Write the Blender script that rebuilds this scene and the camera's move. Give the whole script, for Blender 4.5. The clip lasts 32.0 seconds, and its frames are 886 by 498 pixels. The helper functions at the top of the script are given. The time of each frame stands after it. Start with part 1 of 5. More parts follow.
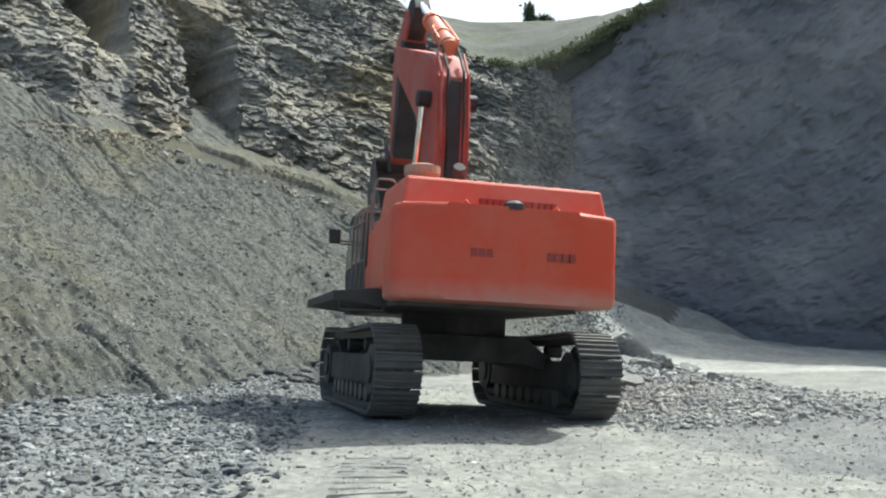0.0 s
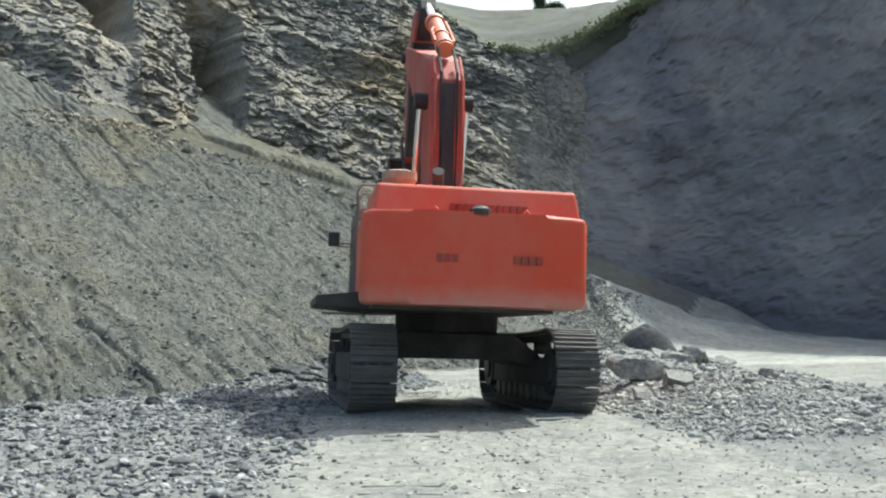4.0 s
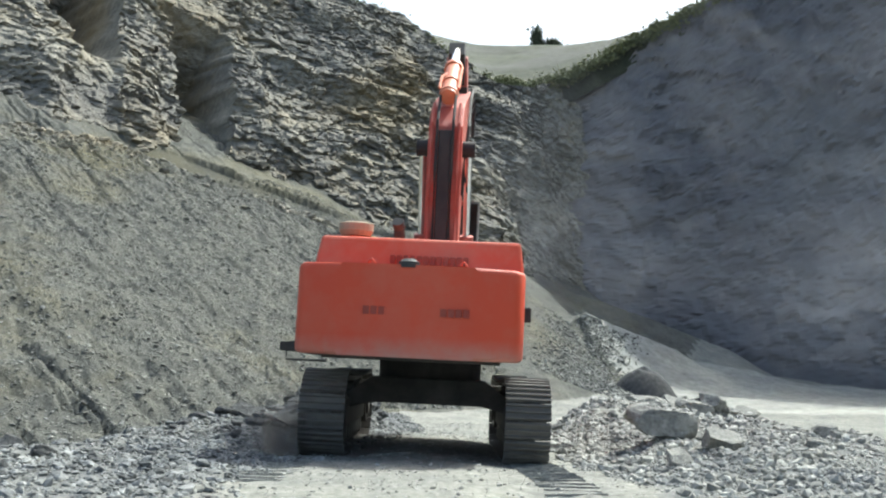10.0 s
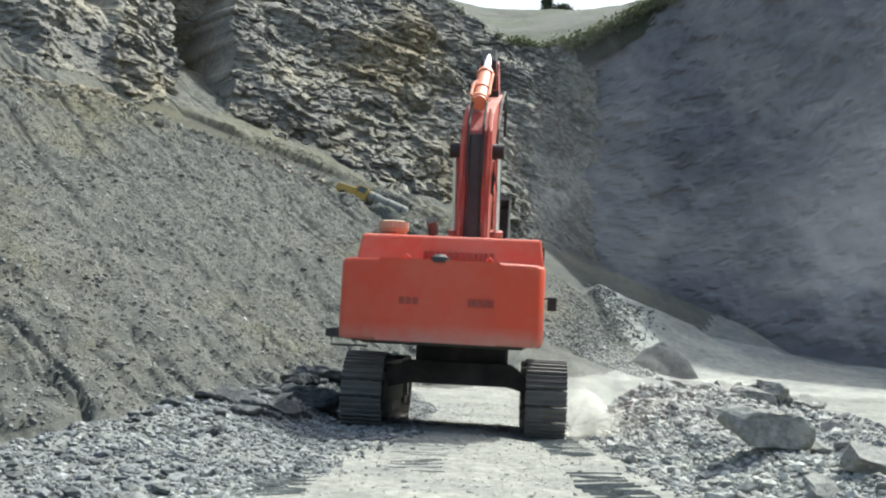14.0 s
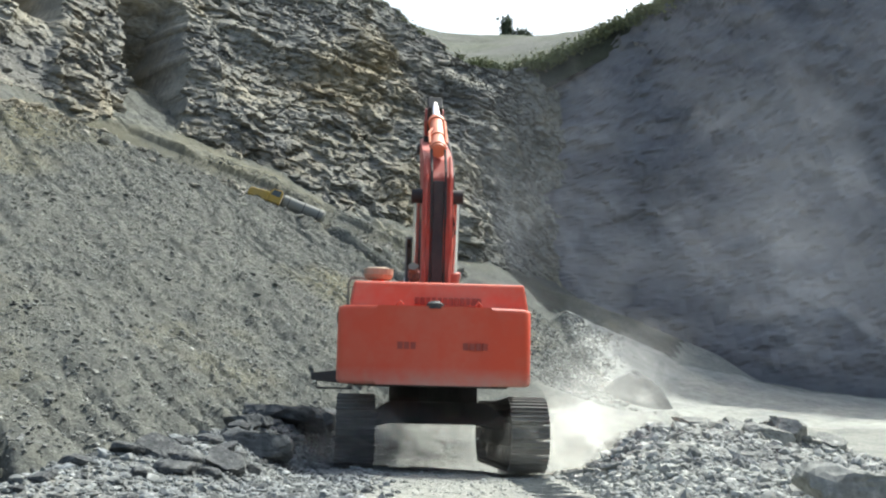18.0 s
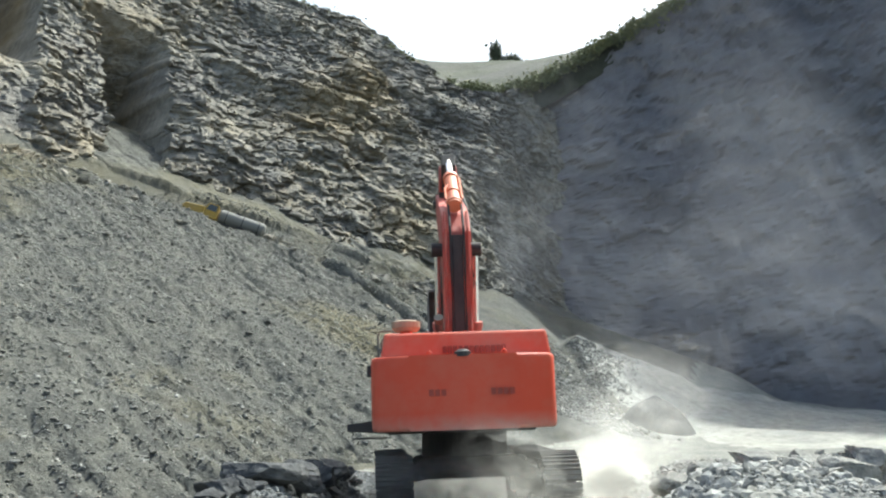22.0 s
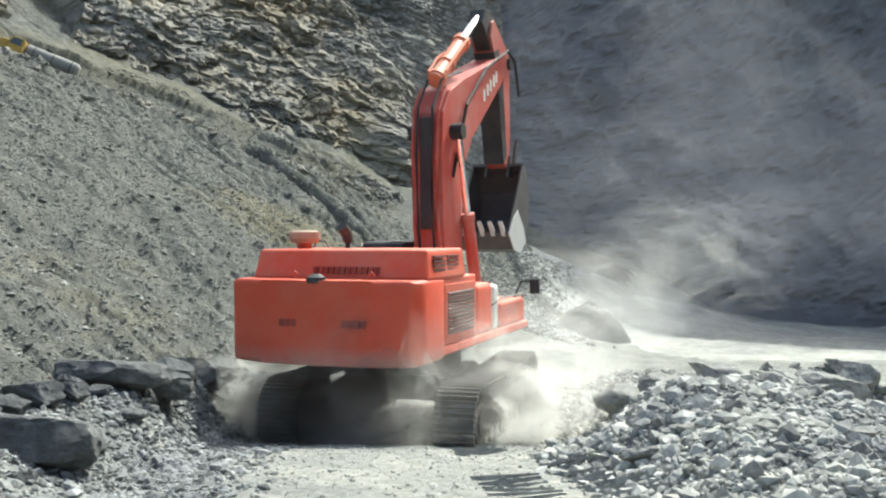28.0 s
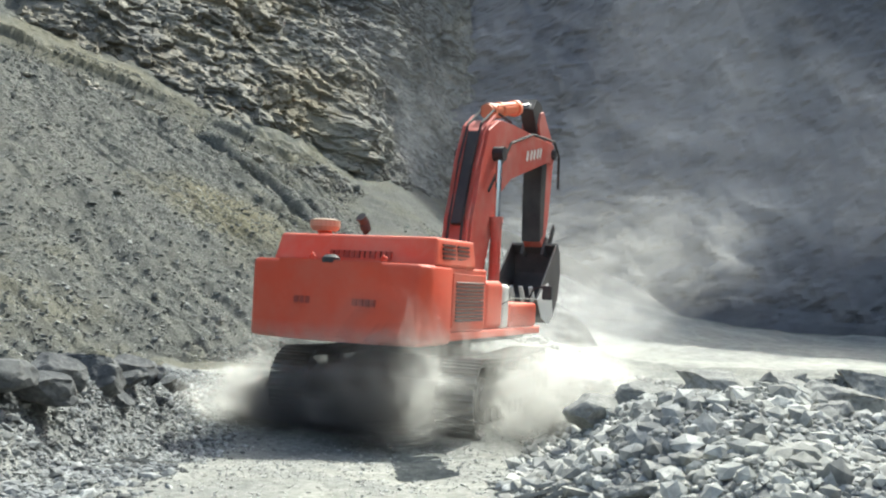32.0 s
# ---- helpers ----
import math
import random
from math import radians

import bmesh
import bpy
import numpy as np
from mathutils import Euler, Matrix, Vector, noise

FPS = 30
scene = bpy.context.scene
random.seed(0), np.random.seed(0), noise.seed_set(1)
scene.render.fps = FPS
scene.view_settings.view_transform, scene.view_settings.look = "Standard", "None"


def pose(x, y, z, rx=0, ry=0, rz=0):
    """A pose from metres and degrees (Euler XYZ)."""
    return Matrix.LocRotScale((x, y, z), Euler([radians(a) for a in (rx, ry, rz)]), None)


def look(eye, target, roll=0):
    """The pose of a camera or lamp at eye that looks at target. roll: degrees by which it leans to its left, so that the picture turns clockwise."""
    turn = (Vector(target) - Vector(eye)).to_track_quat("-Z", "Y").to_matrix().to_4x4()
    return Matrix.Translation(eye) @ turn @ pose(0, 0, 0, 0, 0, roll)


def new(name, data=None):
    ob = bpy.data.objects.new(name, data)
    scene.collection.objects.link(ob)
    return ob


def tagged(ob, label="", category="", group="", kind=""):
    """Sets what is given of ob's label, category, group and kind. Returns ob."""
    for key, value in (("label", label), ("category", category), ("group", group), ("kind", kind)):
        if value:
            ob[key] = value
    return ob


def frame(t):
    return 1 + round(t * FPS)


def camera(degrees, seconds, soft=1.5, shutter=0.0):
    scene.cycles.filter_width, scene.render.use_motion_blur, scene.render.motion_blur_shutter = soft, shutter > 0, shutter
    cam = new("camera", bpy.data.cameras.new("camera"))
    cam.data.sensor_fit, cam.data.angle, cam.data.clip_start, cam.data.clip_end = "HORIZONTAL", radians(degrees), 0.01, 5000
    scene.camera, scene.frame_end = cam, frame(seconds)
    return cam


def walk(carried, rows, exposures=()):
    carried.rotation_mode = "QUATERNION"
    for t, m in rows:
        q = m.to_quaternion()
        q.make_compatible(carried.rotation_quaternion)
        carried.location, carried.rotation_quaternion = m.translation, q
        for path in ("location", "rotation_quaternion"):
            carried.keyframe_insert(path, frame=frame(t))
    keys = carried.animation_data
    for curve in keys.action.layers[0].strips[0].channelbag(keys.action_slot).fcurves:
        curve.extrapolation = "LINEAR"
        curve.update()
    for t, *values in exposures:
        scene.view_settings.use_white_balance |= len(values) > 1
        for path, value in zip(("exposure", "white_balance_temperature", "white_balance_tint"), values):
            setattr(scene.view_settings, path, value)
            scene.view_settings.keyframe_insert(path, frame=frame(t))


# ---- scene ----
# ---------------------------------------------------------------- camera
cam = camera(50, 32.0, soft=2.2)
walk(cam, [
    (0, pose(0.00, 0.00, 1.63, 94.48, -0.86, -1.10)),
    (0.5, pose(0.02, 0.04, 1.60, 93.51, -1.40, 1.75)),
    (1, pose(0.02, 0.19, 1.61, 93.56, -1.62, 2.42)),
    (1.5, pose(0.03, 0.53, 1.63, 94.80, 0.13, 0.14)),
    (2, pose(0.03, 0.90, 1.63, 94.50, -1.28, -0.16)),
    (2.5, pose(-0.05, 1.15, 1.64, 94.69, -1.42, 1.16)),
    (3, pose(-0.15, 1.42, 1.65, 93.73, -0.88, 0.29)),
    (3.5, pose(-0.21, 1.80, 1.65, 93.86, -0.43, -0.43)),
    (5.5, pose(-0.22, 2.75, 1.61, 95.48, -1.91, 0.36)),
    (6, pose(-0.27, 2.99, 1.60, 96.69, -3.43, 0.24)),
    (6.5, pose(-0.32, 3.25, 1.63, 96.42, -1.90, -0.25)),
    (7, pose(-0.29, 3.56, 1.62, 96.48, -2.34, -0.09)),
    (7.5, pose(-0.27, 3.81, 1.64, 94.81, -2.69, -0.22)),
    (8, pose(-0.26, 4.08, 1.63, 95.43, -2.63, -1.64)),
    (8.5, pose(-0.18, 4.51, 1.61, 95.78, -2.41, -2.12)),
    (9, pose(-0.09, 4.90, 1.63, 94.74, -3.82, -0.63)),
    (9.5, pose(-0.10, 5.40, 1.64, 96.32, -2.01, -1.86)),
    (10, pose(-0.08, 5.88, 1.60, 96.22, -2.04, -1.19)),
    (10.5, pose(-0.17, 6.15, 1.62, 93.33, -4.78, 0.35)),
    (11, pose(-0.34, 6.51, 1.65, 92.27, -2.22, -3.29)),
    (11.5, pose(-0.36, 7.00, 1.72, 91.83, -2.96, -2.69)),
    (12, pose(-0.45, 7.36, 1.73, 94.09, -0.29, -2.33)),
    (12.5, pose(-0.47, 7.88, 1.72, 94.77, -1.45, -4.25)),
    (13, pose(-0.47, 8.37, 1.75, 93.56, -3.60, -0.96)),
    (15.5, pose(-0.83, 11.07, 1.64, 95.74, -2.37, -2.07)),
    (16, pose(-0.85, 11.30, 1.67, 94.59, -1.58, -2.33)),
    (16.5, pose(-0.86, 11.57, 1.73, 94.07, -0.76, -4.01)),
    (17, pose(-0.83, 11.94, 1.81, 93.41, -5.16, -1.64)),
    (17.5, pose(-0.82, 12.26, 1.76, 95.10, -4.44, -5.31)),
    (18, pose(-0.83, 12.59, 1.74, 96.12, -3.02, -3.81)),
    (18.5, pose(-0.94, 12.93, 1.69, 94.67, -3.17, -1.91)),
    (19, pose(-0.92, 13.28, 1.67, 94.53, -1.03, -4.36)),
    (19.5, pose(-0.87, 13.86, 1.67, 96.87, -3.84, -3.41)),
    (20, pose(-0.90, 14.26, 1.68, 94.44, -1.03, -3.17)),
    (20.5, pose(-0.89, 14.49, 1.70, 92.65, -0.77, -4.29)),
    (21, pose(-0.86, 15.01, 1.71, 92.79, -2.70, -3.91)),
    (21.5, pose(-0.83, 15.45, 1.79, 96.40, -1.94, -5.96)),
    (22, pose(-0.82, 15.74, 1.82, 98.02, -0.29, -3.61)),
    (22.5, pose(-0.81, 16.16, 1.85, 95.78, -2.39, -4.75)),
    (23, pose(-0.80, 16.49, 1.88, 94.79, -1.84, -5.84)),
    (23.5, pose(-0.80, 16.78, 1.93, 94.52, -3.88, -3.94)),
    (24, pose(-0.79, 17.11, 1.96, 93.34, -1.64, -4.75)),
    (24.5, pose(-0.75, 17.61, 1.85, 91.41, -3.48, -4.55)),
    (25, pose(-0.65, 18.09, 1.80, 93.32, -3.48, -5.94)),
    (25.5, pose(-0.59, 18.44, 1.76, 94.65, -2.52, -6.55)),
    (27.5, pose(-0.27, 18.77, 1.56, 96.14, -3.49, -5.21)),
    (28, pose(-0.19, 19.22, 1.59, 92.36, -2.10, -7.56)),
    (28.5, pose(-0.08, 19.45, 1.59, 93.34, -4.95, -4.51)),
    (29, pose(-0.05, 19.67, 1.55, 92.28, -5.06, -4.78)),
    (29.5, pose(0.00, 20.11, 1.53, 92.78, -2.60, -6.44)),
    (30, pose(0.09, 20.41, 1.54, 93.11, -4.10, -5.08)),
    (30.5, pose(0.13, 20.66, 1.52, 92.15, -3.70, -8.16)),
    (31, pose(0.20, 21.08, 1.50, 91.83, -1.71, -10.20)),
    (31.5, pose(0.32, 21.41, 1.48, 92.92, -3.69, -9.34)),
    (32, pose(0.39, 21.67, 1.44, 92.52, -3.31, -9.75)),
], [(0, 0.72, 6150, 0), (8, 0.80, 6150, 0), (20, 0.86, 6200, 0), (32, 0.93, 6250, 0)])

# ---------------------------------------------------------------- light
SUN = Vector((0.46, 0.56, 1.0)).normalized()      # towards the sun
world = bpy.data.worlds.new("sky")
scene.world = world
world.use_nodes = True
wn = world.node_tree.nodes
sky = wn.new("ShaderNodeTexSky")
sky.sky_type = "NISHITA"
sky.sun_disc = False
sky.sun_elevation = math.asin(SUN.z)
sky.sun_rotation = math.atan2(SUN.x, SUN.y)
sky.dust_density = 6.0
sky.air_density = 1.0
bg = wn["Background"]
bg.inputs["Strength"].default_value = 0.15
world.node_tree.links.new(sky.outputs[0], bg.inputs[0])
sun = new("sun", bpy.data.lights.new("sun", "SUN"))
sun.data.energy = 3.9
sun.data.angle = radians(0.53)
sun.data.color = (1.0, 0.97, 0.92)
sun.matrix_world = look(SUN * 100, (0, 0, 0))
scene.cycles.transparent_max_bounces = 96

# ---------------------------------------------------------------- numeric noise
RNG = np.random.default_rng(7)


def h3(i, j, k, s=0):
    n = (i.astype(np.int64) * 73856093) ^ (j.astype(np.int64) * 19349663) ^ (k.astype(np.int64) * 83492791) ^ (s * 2654435)
    n = (n ^ (n >> 13)) * 1274126177
    n = n ^ (n >> 16)
    return (n & 0xFFFFFF) / float(0xFFFFFF)


def vnoise(p, s=0):
    i = np.floor(p).astype(np.int64)
    f = p - i
    f = f * f * (3 - 2 * f)
    out = 0
    for a in (0, 1):
        for b in (0, 1):
            for c in (0, 1):
                w = np.abs(1 - a - f[:, 0]) * np.abs(1 - b - f[:, 1]) * np.abs(1 - c - f[:, 2])
                out = out + w * h3(i[:, 0] + a, i[:, 1] + b, i[:, 2] + c, s)
    return out * 2 - 1


def fbm(p, octaves=4, s=0, gain=0.5):
    out, amp = 0, 1.0
    for o in range(octaves):
        out = out + amp * vnoise(p * 2.03 ** o + 17.3 * o, s + o)
        amp *= gain
    return out


def cells(p, s=0, boxy=False):
    """Distance to the nearest seed, to the second, and a value for the nearest."""
    i = np.floor(p).astype(np.int64)
    d1 = np.full(len(p), 9.0)
    d2 = np.full(len(p), 9.0)
    val = np.zeros(len(p))
    for a in (-1, 0, 1):
        for b in (-1, 0, 1):
            for c in (-1, 0, 1):
                q = i + np.array((a, b, c))
                seed = q + np.stack([h3(q[:, 0], q[:, 1], q[:, 2], s + n) for n in (1, 2, 3)], 1)
                d = np.abs(p - seed).max(axis=1) if boxy else np.linalg.norm(p - seed, axis=1)
                v = h3(q[:, 0], q[:, 1], q[:, 2], s + 4)
                near = d < d1
                d2 = np.where(near, d1, np.minimum(d2, d))
                val = np.where(near, v, val)
                d1 = np.where(near, d, d1)
    return d1, d2, val


def xyz(x, y, z=None):
    return np.stack([x.ravel(), y.ravel(), (np.zeros_like(x) if z is None else z).ravel()], 1)


# ---------------------------------------------------------------- materials
def material(name, rough=0.9, metal=0.0):
    m = bpy.data.materials.new(name)
    m.use_nodes = True
    b = m.node_tree.nodes["Principled BSDF"]
    b.inputs["Roughness"].default_value = rough
    b.inputs["Metallic"].default_value = metal
    return m, m.node_tree.nodes, m.node_tree.links, b


def tex_coord(nodes, links, scale=(1, 1, 1), kind="Object", turn=(0, 0, 0)):
    c, mp = nodes.new("ShaderNodeTexCoord"), nodes.new("ShaderNodeMapping")
    mp.inputs["Scale"].default_value = scale
    mp.inputs["Rotation"].default_value = turn
    links.new(c.outputs[kind], mp.inputs[0])
    return mp.outputs[0]


def noise_node(nodes, links, vec, scale, detail=4, rough=0.55):
    n = nodes.new("ShaderNodeTexNoise")
    n.inputs["Scale"].default_value, n.inputs["Detail"].default_value, n.inputs["Roughness"].default_value = scale, detail, rough
    links.new(vec, n.inputs["Vector"])
    return n.outputs[0]


def ramp(nodes, links, fac, stops):
    r = nodes.new("ShaderNodeValToRGB")
    while len(r.color_ramp.elements) < len(stops):
        r.color_ramp.elements.new(0.5)
    for e, (at, col) in zip(r.color_ramp.elements, stops):
        e.position, e.color = at, (*col, 1) if len(col) == 3 else col
    links.new(fac, r.inputs[0])
    return r.outputs[0]


def mix(nodes, links, fac, a, b, how="MIX"):
    m = nodes.new("ShaderNodeMix")
    m.data_type, m.blend_type = "RGBA", how
    for sock, v in ((m.inputs[0], fac), (m.inputs[6], a), (m.inputs[7], b)):
        if hasattr(v, "links"):
            links.new(v, sock)
        else:
            sock.default_value = v if isinstance(v, float) else (*v, 1)
    return m.outputs[2]


def bump(nodes, links, b, height, strength=0.4, dist=0.05):
    n = nodes.new("ShaderNodeBump")
    n.inputs["Strength"].default_value, n.inputs["Distance"].default_value = strength, dist
    links.new(height, n.inputs["Height"])
    links.new(n.outputs[0], b.inputs["Normal"])


def rock_material(name, dark, mid, light, scale, tint=None, tint_scale=0.08, bump_dist=0.15, dip=0.35, bands=0.0, rand=0.35):
    m, n, l, b = material(name, 0.95)
    v = tex_coord(n, l)
    big = noise_node(n, l, v, scale * 0.12, 5, 0.6)
    fine = noise_node(n, l, v, scale, 8, 0.7)
    col = ramp(n, l, fine, [(0.28, dark), (0.5, mid), (0.74, light)])
    shade = ramp(n, l, big, [(0.3, (0.72, 0.72, 0.74)), (0.7, (1.15, 1.13, 1.08))])
    col = mix(n, l, 1.0, col, shade, "MULTIPLY")
    if bands:
        vb = tex_coord(n, l, (0.25, 0.25, 1.0), turn=(0, dip, 0))
        st = noise_node(n, l, vb, bands, 4, 0.6)
        col = mix(n, l, 0.75, col, ramp(n, l, st, [(0.35, (0.72, 0.72, 0.73)), (0.62, (1.12, 1.1, 1.05))]), "MULTIPLY")
    if tint:
        t = ramp(n, l, noise_node(n, l, v, tint_scale, 5, 0.65), [(0.5, (0, 0, 0)), (0.68, (1, 1, 1))])
        col = mix(n, l, t, col, mix(n, l, 0.55, col, tint))
    if rand:
        g = n.new("ShaderNodeNewGeometry")
        isl = ramp(n, l, g.outputs["Random Per Island"], [(0.0, (1 - rand,) * 3), (1.0, (1 + rand,) * 3)])
        col = mix(n, l, 1.0, col, isl, "MULTIPLY")
    l.new(col, b.inputs["Base Color"])
    b.inputs["Specular IOR Level"].default_value = 0.2
    bump(n, l, b, fine, 0.8, bump_dist)
    return m


M_cliff = rock_material("cliff_rock", (0.135, 0.132, 0.119), (0.24, 0.234, 0.208), (0.375, 0.364, 0.325), 1.3, (0.27, 0.215, 0.115), 0.07, 0.15, 0.35, 0.25, rand=0)
# grey wall rock with the haze painted in: blue cast, flattened contrast
M_wall = rock_material("hazed_wall_rock", (0.16, 0.16, 0.174), (0.186, 0.186, 0.203), (0.215, 0.215, 0.231), 0.5, None, 0.06, 0.08, 0.35, 0.2, rand=0)
M_scree = rock_material("scree_debris", (0.062, 0.065, 0.058), (0.11, 0.113, 0.102), (0.185, 0.188, 0.17), 7.5, (0.15, 0.132, 0.066), 0.075, 0.12, rand=0)
M_road = rock_material("dusty_road", (0.13, 0.133, 0.122), (0.235, 0.239, 0.22), (0.36, 0.362, 0.336), 7.0, None, 0.1, 0.05, rand=0)
M_stone = rock_material("broken_stone", (0.105, 0.112, 0.112), (0.19, 0.199, 0.198), (0.36, 0.368, 0.364), 6.0, None, 0.1, 0.02, rand=0.55)
M_verge = rock_material("verge_grit", (0.10, 0.105, 0.104), (0.172, 0.178, 0.174), (0.275, 0.28, 0.272), 7.0, None, 0.1, 0.04, rand=0)
M_chip = rock_material("scree_chips", (0.12, 0.124, 0.115), (0.2, 0.204, 0.19), (0.38, 0.382, 0.36), 4.0, None, 0.1, 0.02, rand=0.55)
M_rubble = rock_material("pale_rubble", (0.18, 0.184, 0.174), (0.315, 0.319, 0.3), (0.48, 0.48, 0.456), 6.0, None, 0.1, 0.02, rand=0.4)
M_pale = rock_material("pale_crushed_rock", (0.23, 0.233, 0.214), (0.33, 0.333, 0.306), (0.43, 0.432, 0.4), 1.6, None, 0.1, 0.06, rand=0)
# near-black: the shade on faces turned from the sun is in this colour
M_boulder = rock_material("shade_dark_boulder_rock", (0.045, 0.048, 0.051), (0.09, 0.094, 0.097), (0.19, 0.193, 0.192), 2.2, None, 0.1, 0.05, rand=0)


def grass_material():
    m, n, l, b = material("dry_grass", 0.95)
    v = tex_coord(n, l)
    a = noise_node(n, l, v, 0.5, 8, 0.7)
    big = noise_node(n, l, v, 0.05, 5, 0.6)
    col = ramp(n, l, a, [(0.3, (0.022, 0.030, 0.016)), (0.55, (0.052, 0.060, 0.034)), (0.75, (0.105, 0.108, 0.07))])
    col = mix(n, l, ramp(n, l, big, [(0.42, (0, 0, 0)), (0.6, (0.7, 0.7, 0.7))]), col, (0.072, 0.073, 0.066))
    l.new(col, b.inputs["Base Color"])
    bump(n, l, b, a, 1.0, 0.5)
    return m


M_grass = grass_material()
M_dark = rock_material("crushed_rock", (0.035, 0.037, 0.04), (0.065, 0.067, 0.07), (0.11, 0.11, 0.112), 3.0, None, 0.1, 0.05, rand=0)


def paint(name, base, rough=0.42, dust=0.35, dust_col=(0.42, 0.36, 0.29), scale=3.0, splash=None):
    m, n, l, b = material(name, rough)
    v = tex_coord(n, l)
    d = noise_node(n, l, v, scale, 8, 0.7)
    d2 = noise_node(n, l, v, 0.8, 3, 0.5)
    t = ramp(n, l, mix(n, l, 0.5, d, d2), [(0.42, (0, 0, 0)), (0.75, (dust,) * 3)])
    col = mix(n, l, t, base, dust_col)
    if splash:
        # road dust thrown up against the lower edge
        sep = n.new("ShaderNodeSeparateXYZ")
        l.new(tex_coord(n, l), sep.inputs[0])
        far = n.new("ShaderNodeMapRange")
        far.inputs["From Min"].default_value, far.inputs["From Max"].default_value = splash
        far.inputs["To Min"].default_value, far.inputs["To Max"].default_value = 1.0, 0.0
        l.new(sep.outputs[2], far.inputs[0])
        thick = mix(n, l, 1.0, ramp(n, l, far.outputs[0], [(0.0, (0, 0, 0)), (1.0, (0.75, 0.75, 0.75))]), ramp(n, l, d, [(0.3, (0.4, 0.4, 0.4)), (0.7, (1, 1, 1))]), "MULTIPLY")
        col = mix(n, l, thick, col, (0.36, 0.34, 0.29))
    l.new(col, b.inputs["Base Color"])
    l.new(ramp(n, l, d, [(0.3, (rough,) * 3), (0.8, (min(1, rough + 0.35),) * 3)]), b.inputs["Roughness"])
    bump(n, l, b, d, 0.12, 0.01)
    return m


M_orange = paint("orange_paint", (0.60, 0.068, 0.026), 0.42, 0.3, (0.48, 0.31, 0.23), splash=(1.62, 2.0))
M_hood = paint("faded_orange_paint", (0.66, 0.095, 0.045), 0.45, 0.5, (0.52, 0.36, 0.28))
M_boom = paint("dusty_red_paint", (0.44, 0.06, 0.038), 0.5, 0.6, (0.44, 0.34, 0.29))
M_lamp_orange = paint("cylinder_paint", (0.72, 0.2, 0.09), 0.35, 0.35)
M_black = paint("black_steel", (0.018, 0.018, 0.02), 0.55, 0.35, (0.2, 0.19, 0.17))
M_under = paint("dusty_frame_steel", (0.035, 0.034, 0.034), 0.7, 0.6, (0.2, 0.19, 0.17))
M_shoe = paint("worn_track_steel", (0.085, 0.082, 0.077), 0.55, 0.7, (0.24, 0.23, 0.205), 5.0)
M_rail = paint("dusty_rail_steel", (0.16, 0.15, 0.13), 0.6, 0.7, (0.34, 0.32, 0.27))
M_rubber = paint("hose_rubber", (0.015, 0.015, 0.016), 0.6, 0.25, (0.2, 0.19, 0.17))
M_blade = paint("worn_bucket_steel", (0.52, 0.52, 0.50), 0.5, 0.4, (0.4, 0.39, 0.36))
M_bucket = paint("dark_bucket_steel", (0.06, 0.055, 0.055), 0.6, 0.5, (0.22, 0.2, 0.18))
M_cap = paint("tan_plastic", (0.36, 0.27, 0.19), 0.6, 0.5)
M_white = paint("off_white_paint", (0.7, 0.68, 0.62), 0.5, 0.4)
M_mark = paint("dark_red_marking", (0.30, 0.035, 0.02), 0.5, 0.3)
M_slat = paint("grille_steel", (0.10, 0.05, 0.042), 0.6, 0.6, (0.24, 0.19, 0.16))
M_yellow = paint("yellow_paint", (0.42, 0.27, 0.04), 0.6, 0.6, (0.34, 0.3, 0.2))
M_body = paint("worn_body_steel", (0.2, 0.2, 0.185), 0.75, 0.7, (0.24, 0.235, 0.2))
M_leaf = paint("tree_leaves", (0.05, 0.075, 0.03), 0.8, 0.3, (0.1, 0.12, 0.06))
M_shrub = paint("scrub_leaves", (0.15, 0.17, 0.075), 0.85, 0.5, (0.24, 0.24, 0.14))
M_bark = paint("tree_bark", (0.12, 0.1, 0.08), 0.9, 0.2)
M_chrome, _n, _l, _b = material("chrome_rod", 0.12, 1.0)
_b.inputs["Base Color"].default_value = (0.85, 0.85, 0.87, 1)
M_glass, _n, _l, _b = material("cab_glass", 0.05)
_b.inputs["Base Color"].default_value = (0.03, 0.035, 0.04, 1)
_b.inputs["Specular IOR Level"].default_value = 0.8


# ---------------------------------------------------------------- mesh helpers
def mesh_from(name, verts, faces, mat, smooth=False):
    """A mesh from arrays of vertices and of triangles or quads."""
    faces = np.asarray(faces, dtype=np.int32)
    k = faces.shape[1]
    me = bpy.data.meshes.new(name)
    me.vertices.add(len(verts))
    me.vertices.foreach_set("co", np.asarray(verts, dtype=np.float32).ravel())
    me.loops.add(faces.size)
    me.loops.foreach_set("vertex_index", faces.ravel())
    me.polygons.add(len(faces))
    me.polygons.foreach_set("loop_start", np.arange(0, faces.size, k, dtype=np.int32))
    me.polygons.foreach_set("use_smooth", np.full(len(faces), smooth))
    me.materials.append(mat)
    me.update(calc_edges=True)
    me.validate()
    return me


def grid_faces(nu, nv):
    a = np.arange(nu * nv).reshape(nu, nv)
    return np.stack([a[:-1, :-1].ravel(), a[1:, :-1].ravel(), a[1:, 1:].ravel(), a[:-1, 1:].ravel()], 1)


def thing(name, at=None, label="", category="", group=""):
    ob = new(name)
    ob.empty_display_size = 0.3
    if at is not None:
        ob.matrix_basis = at
    return tagged(ob, label, category, group)


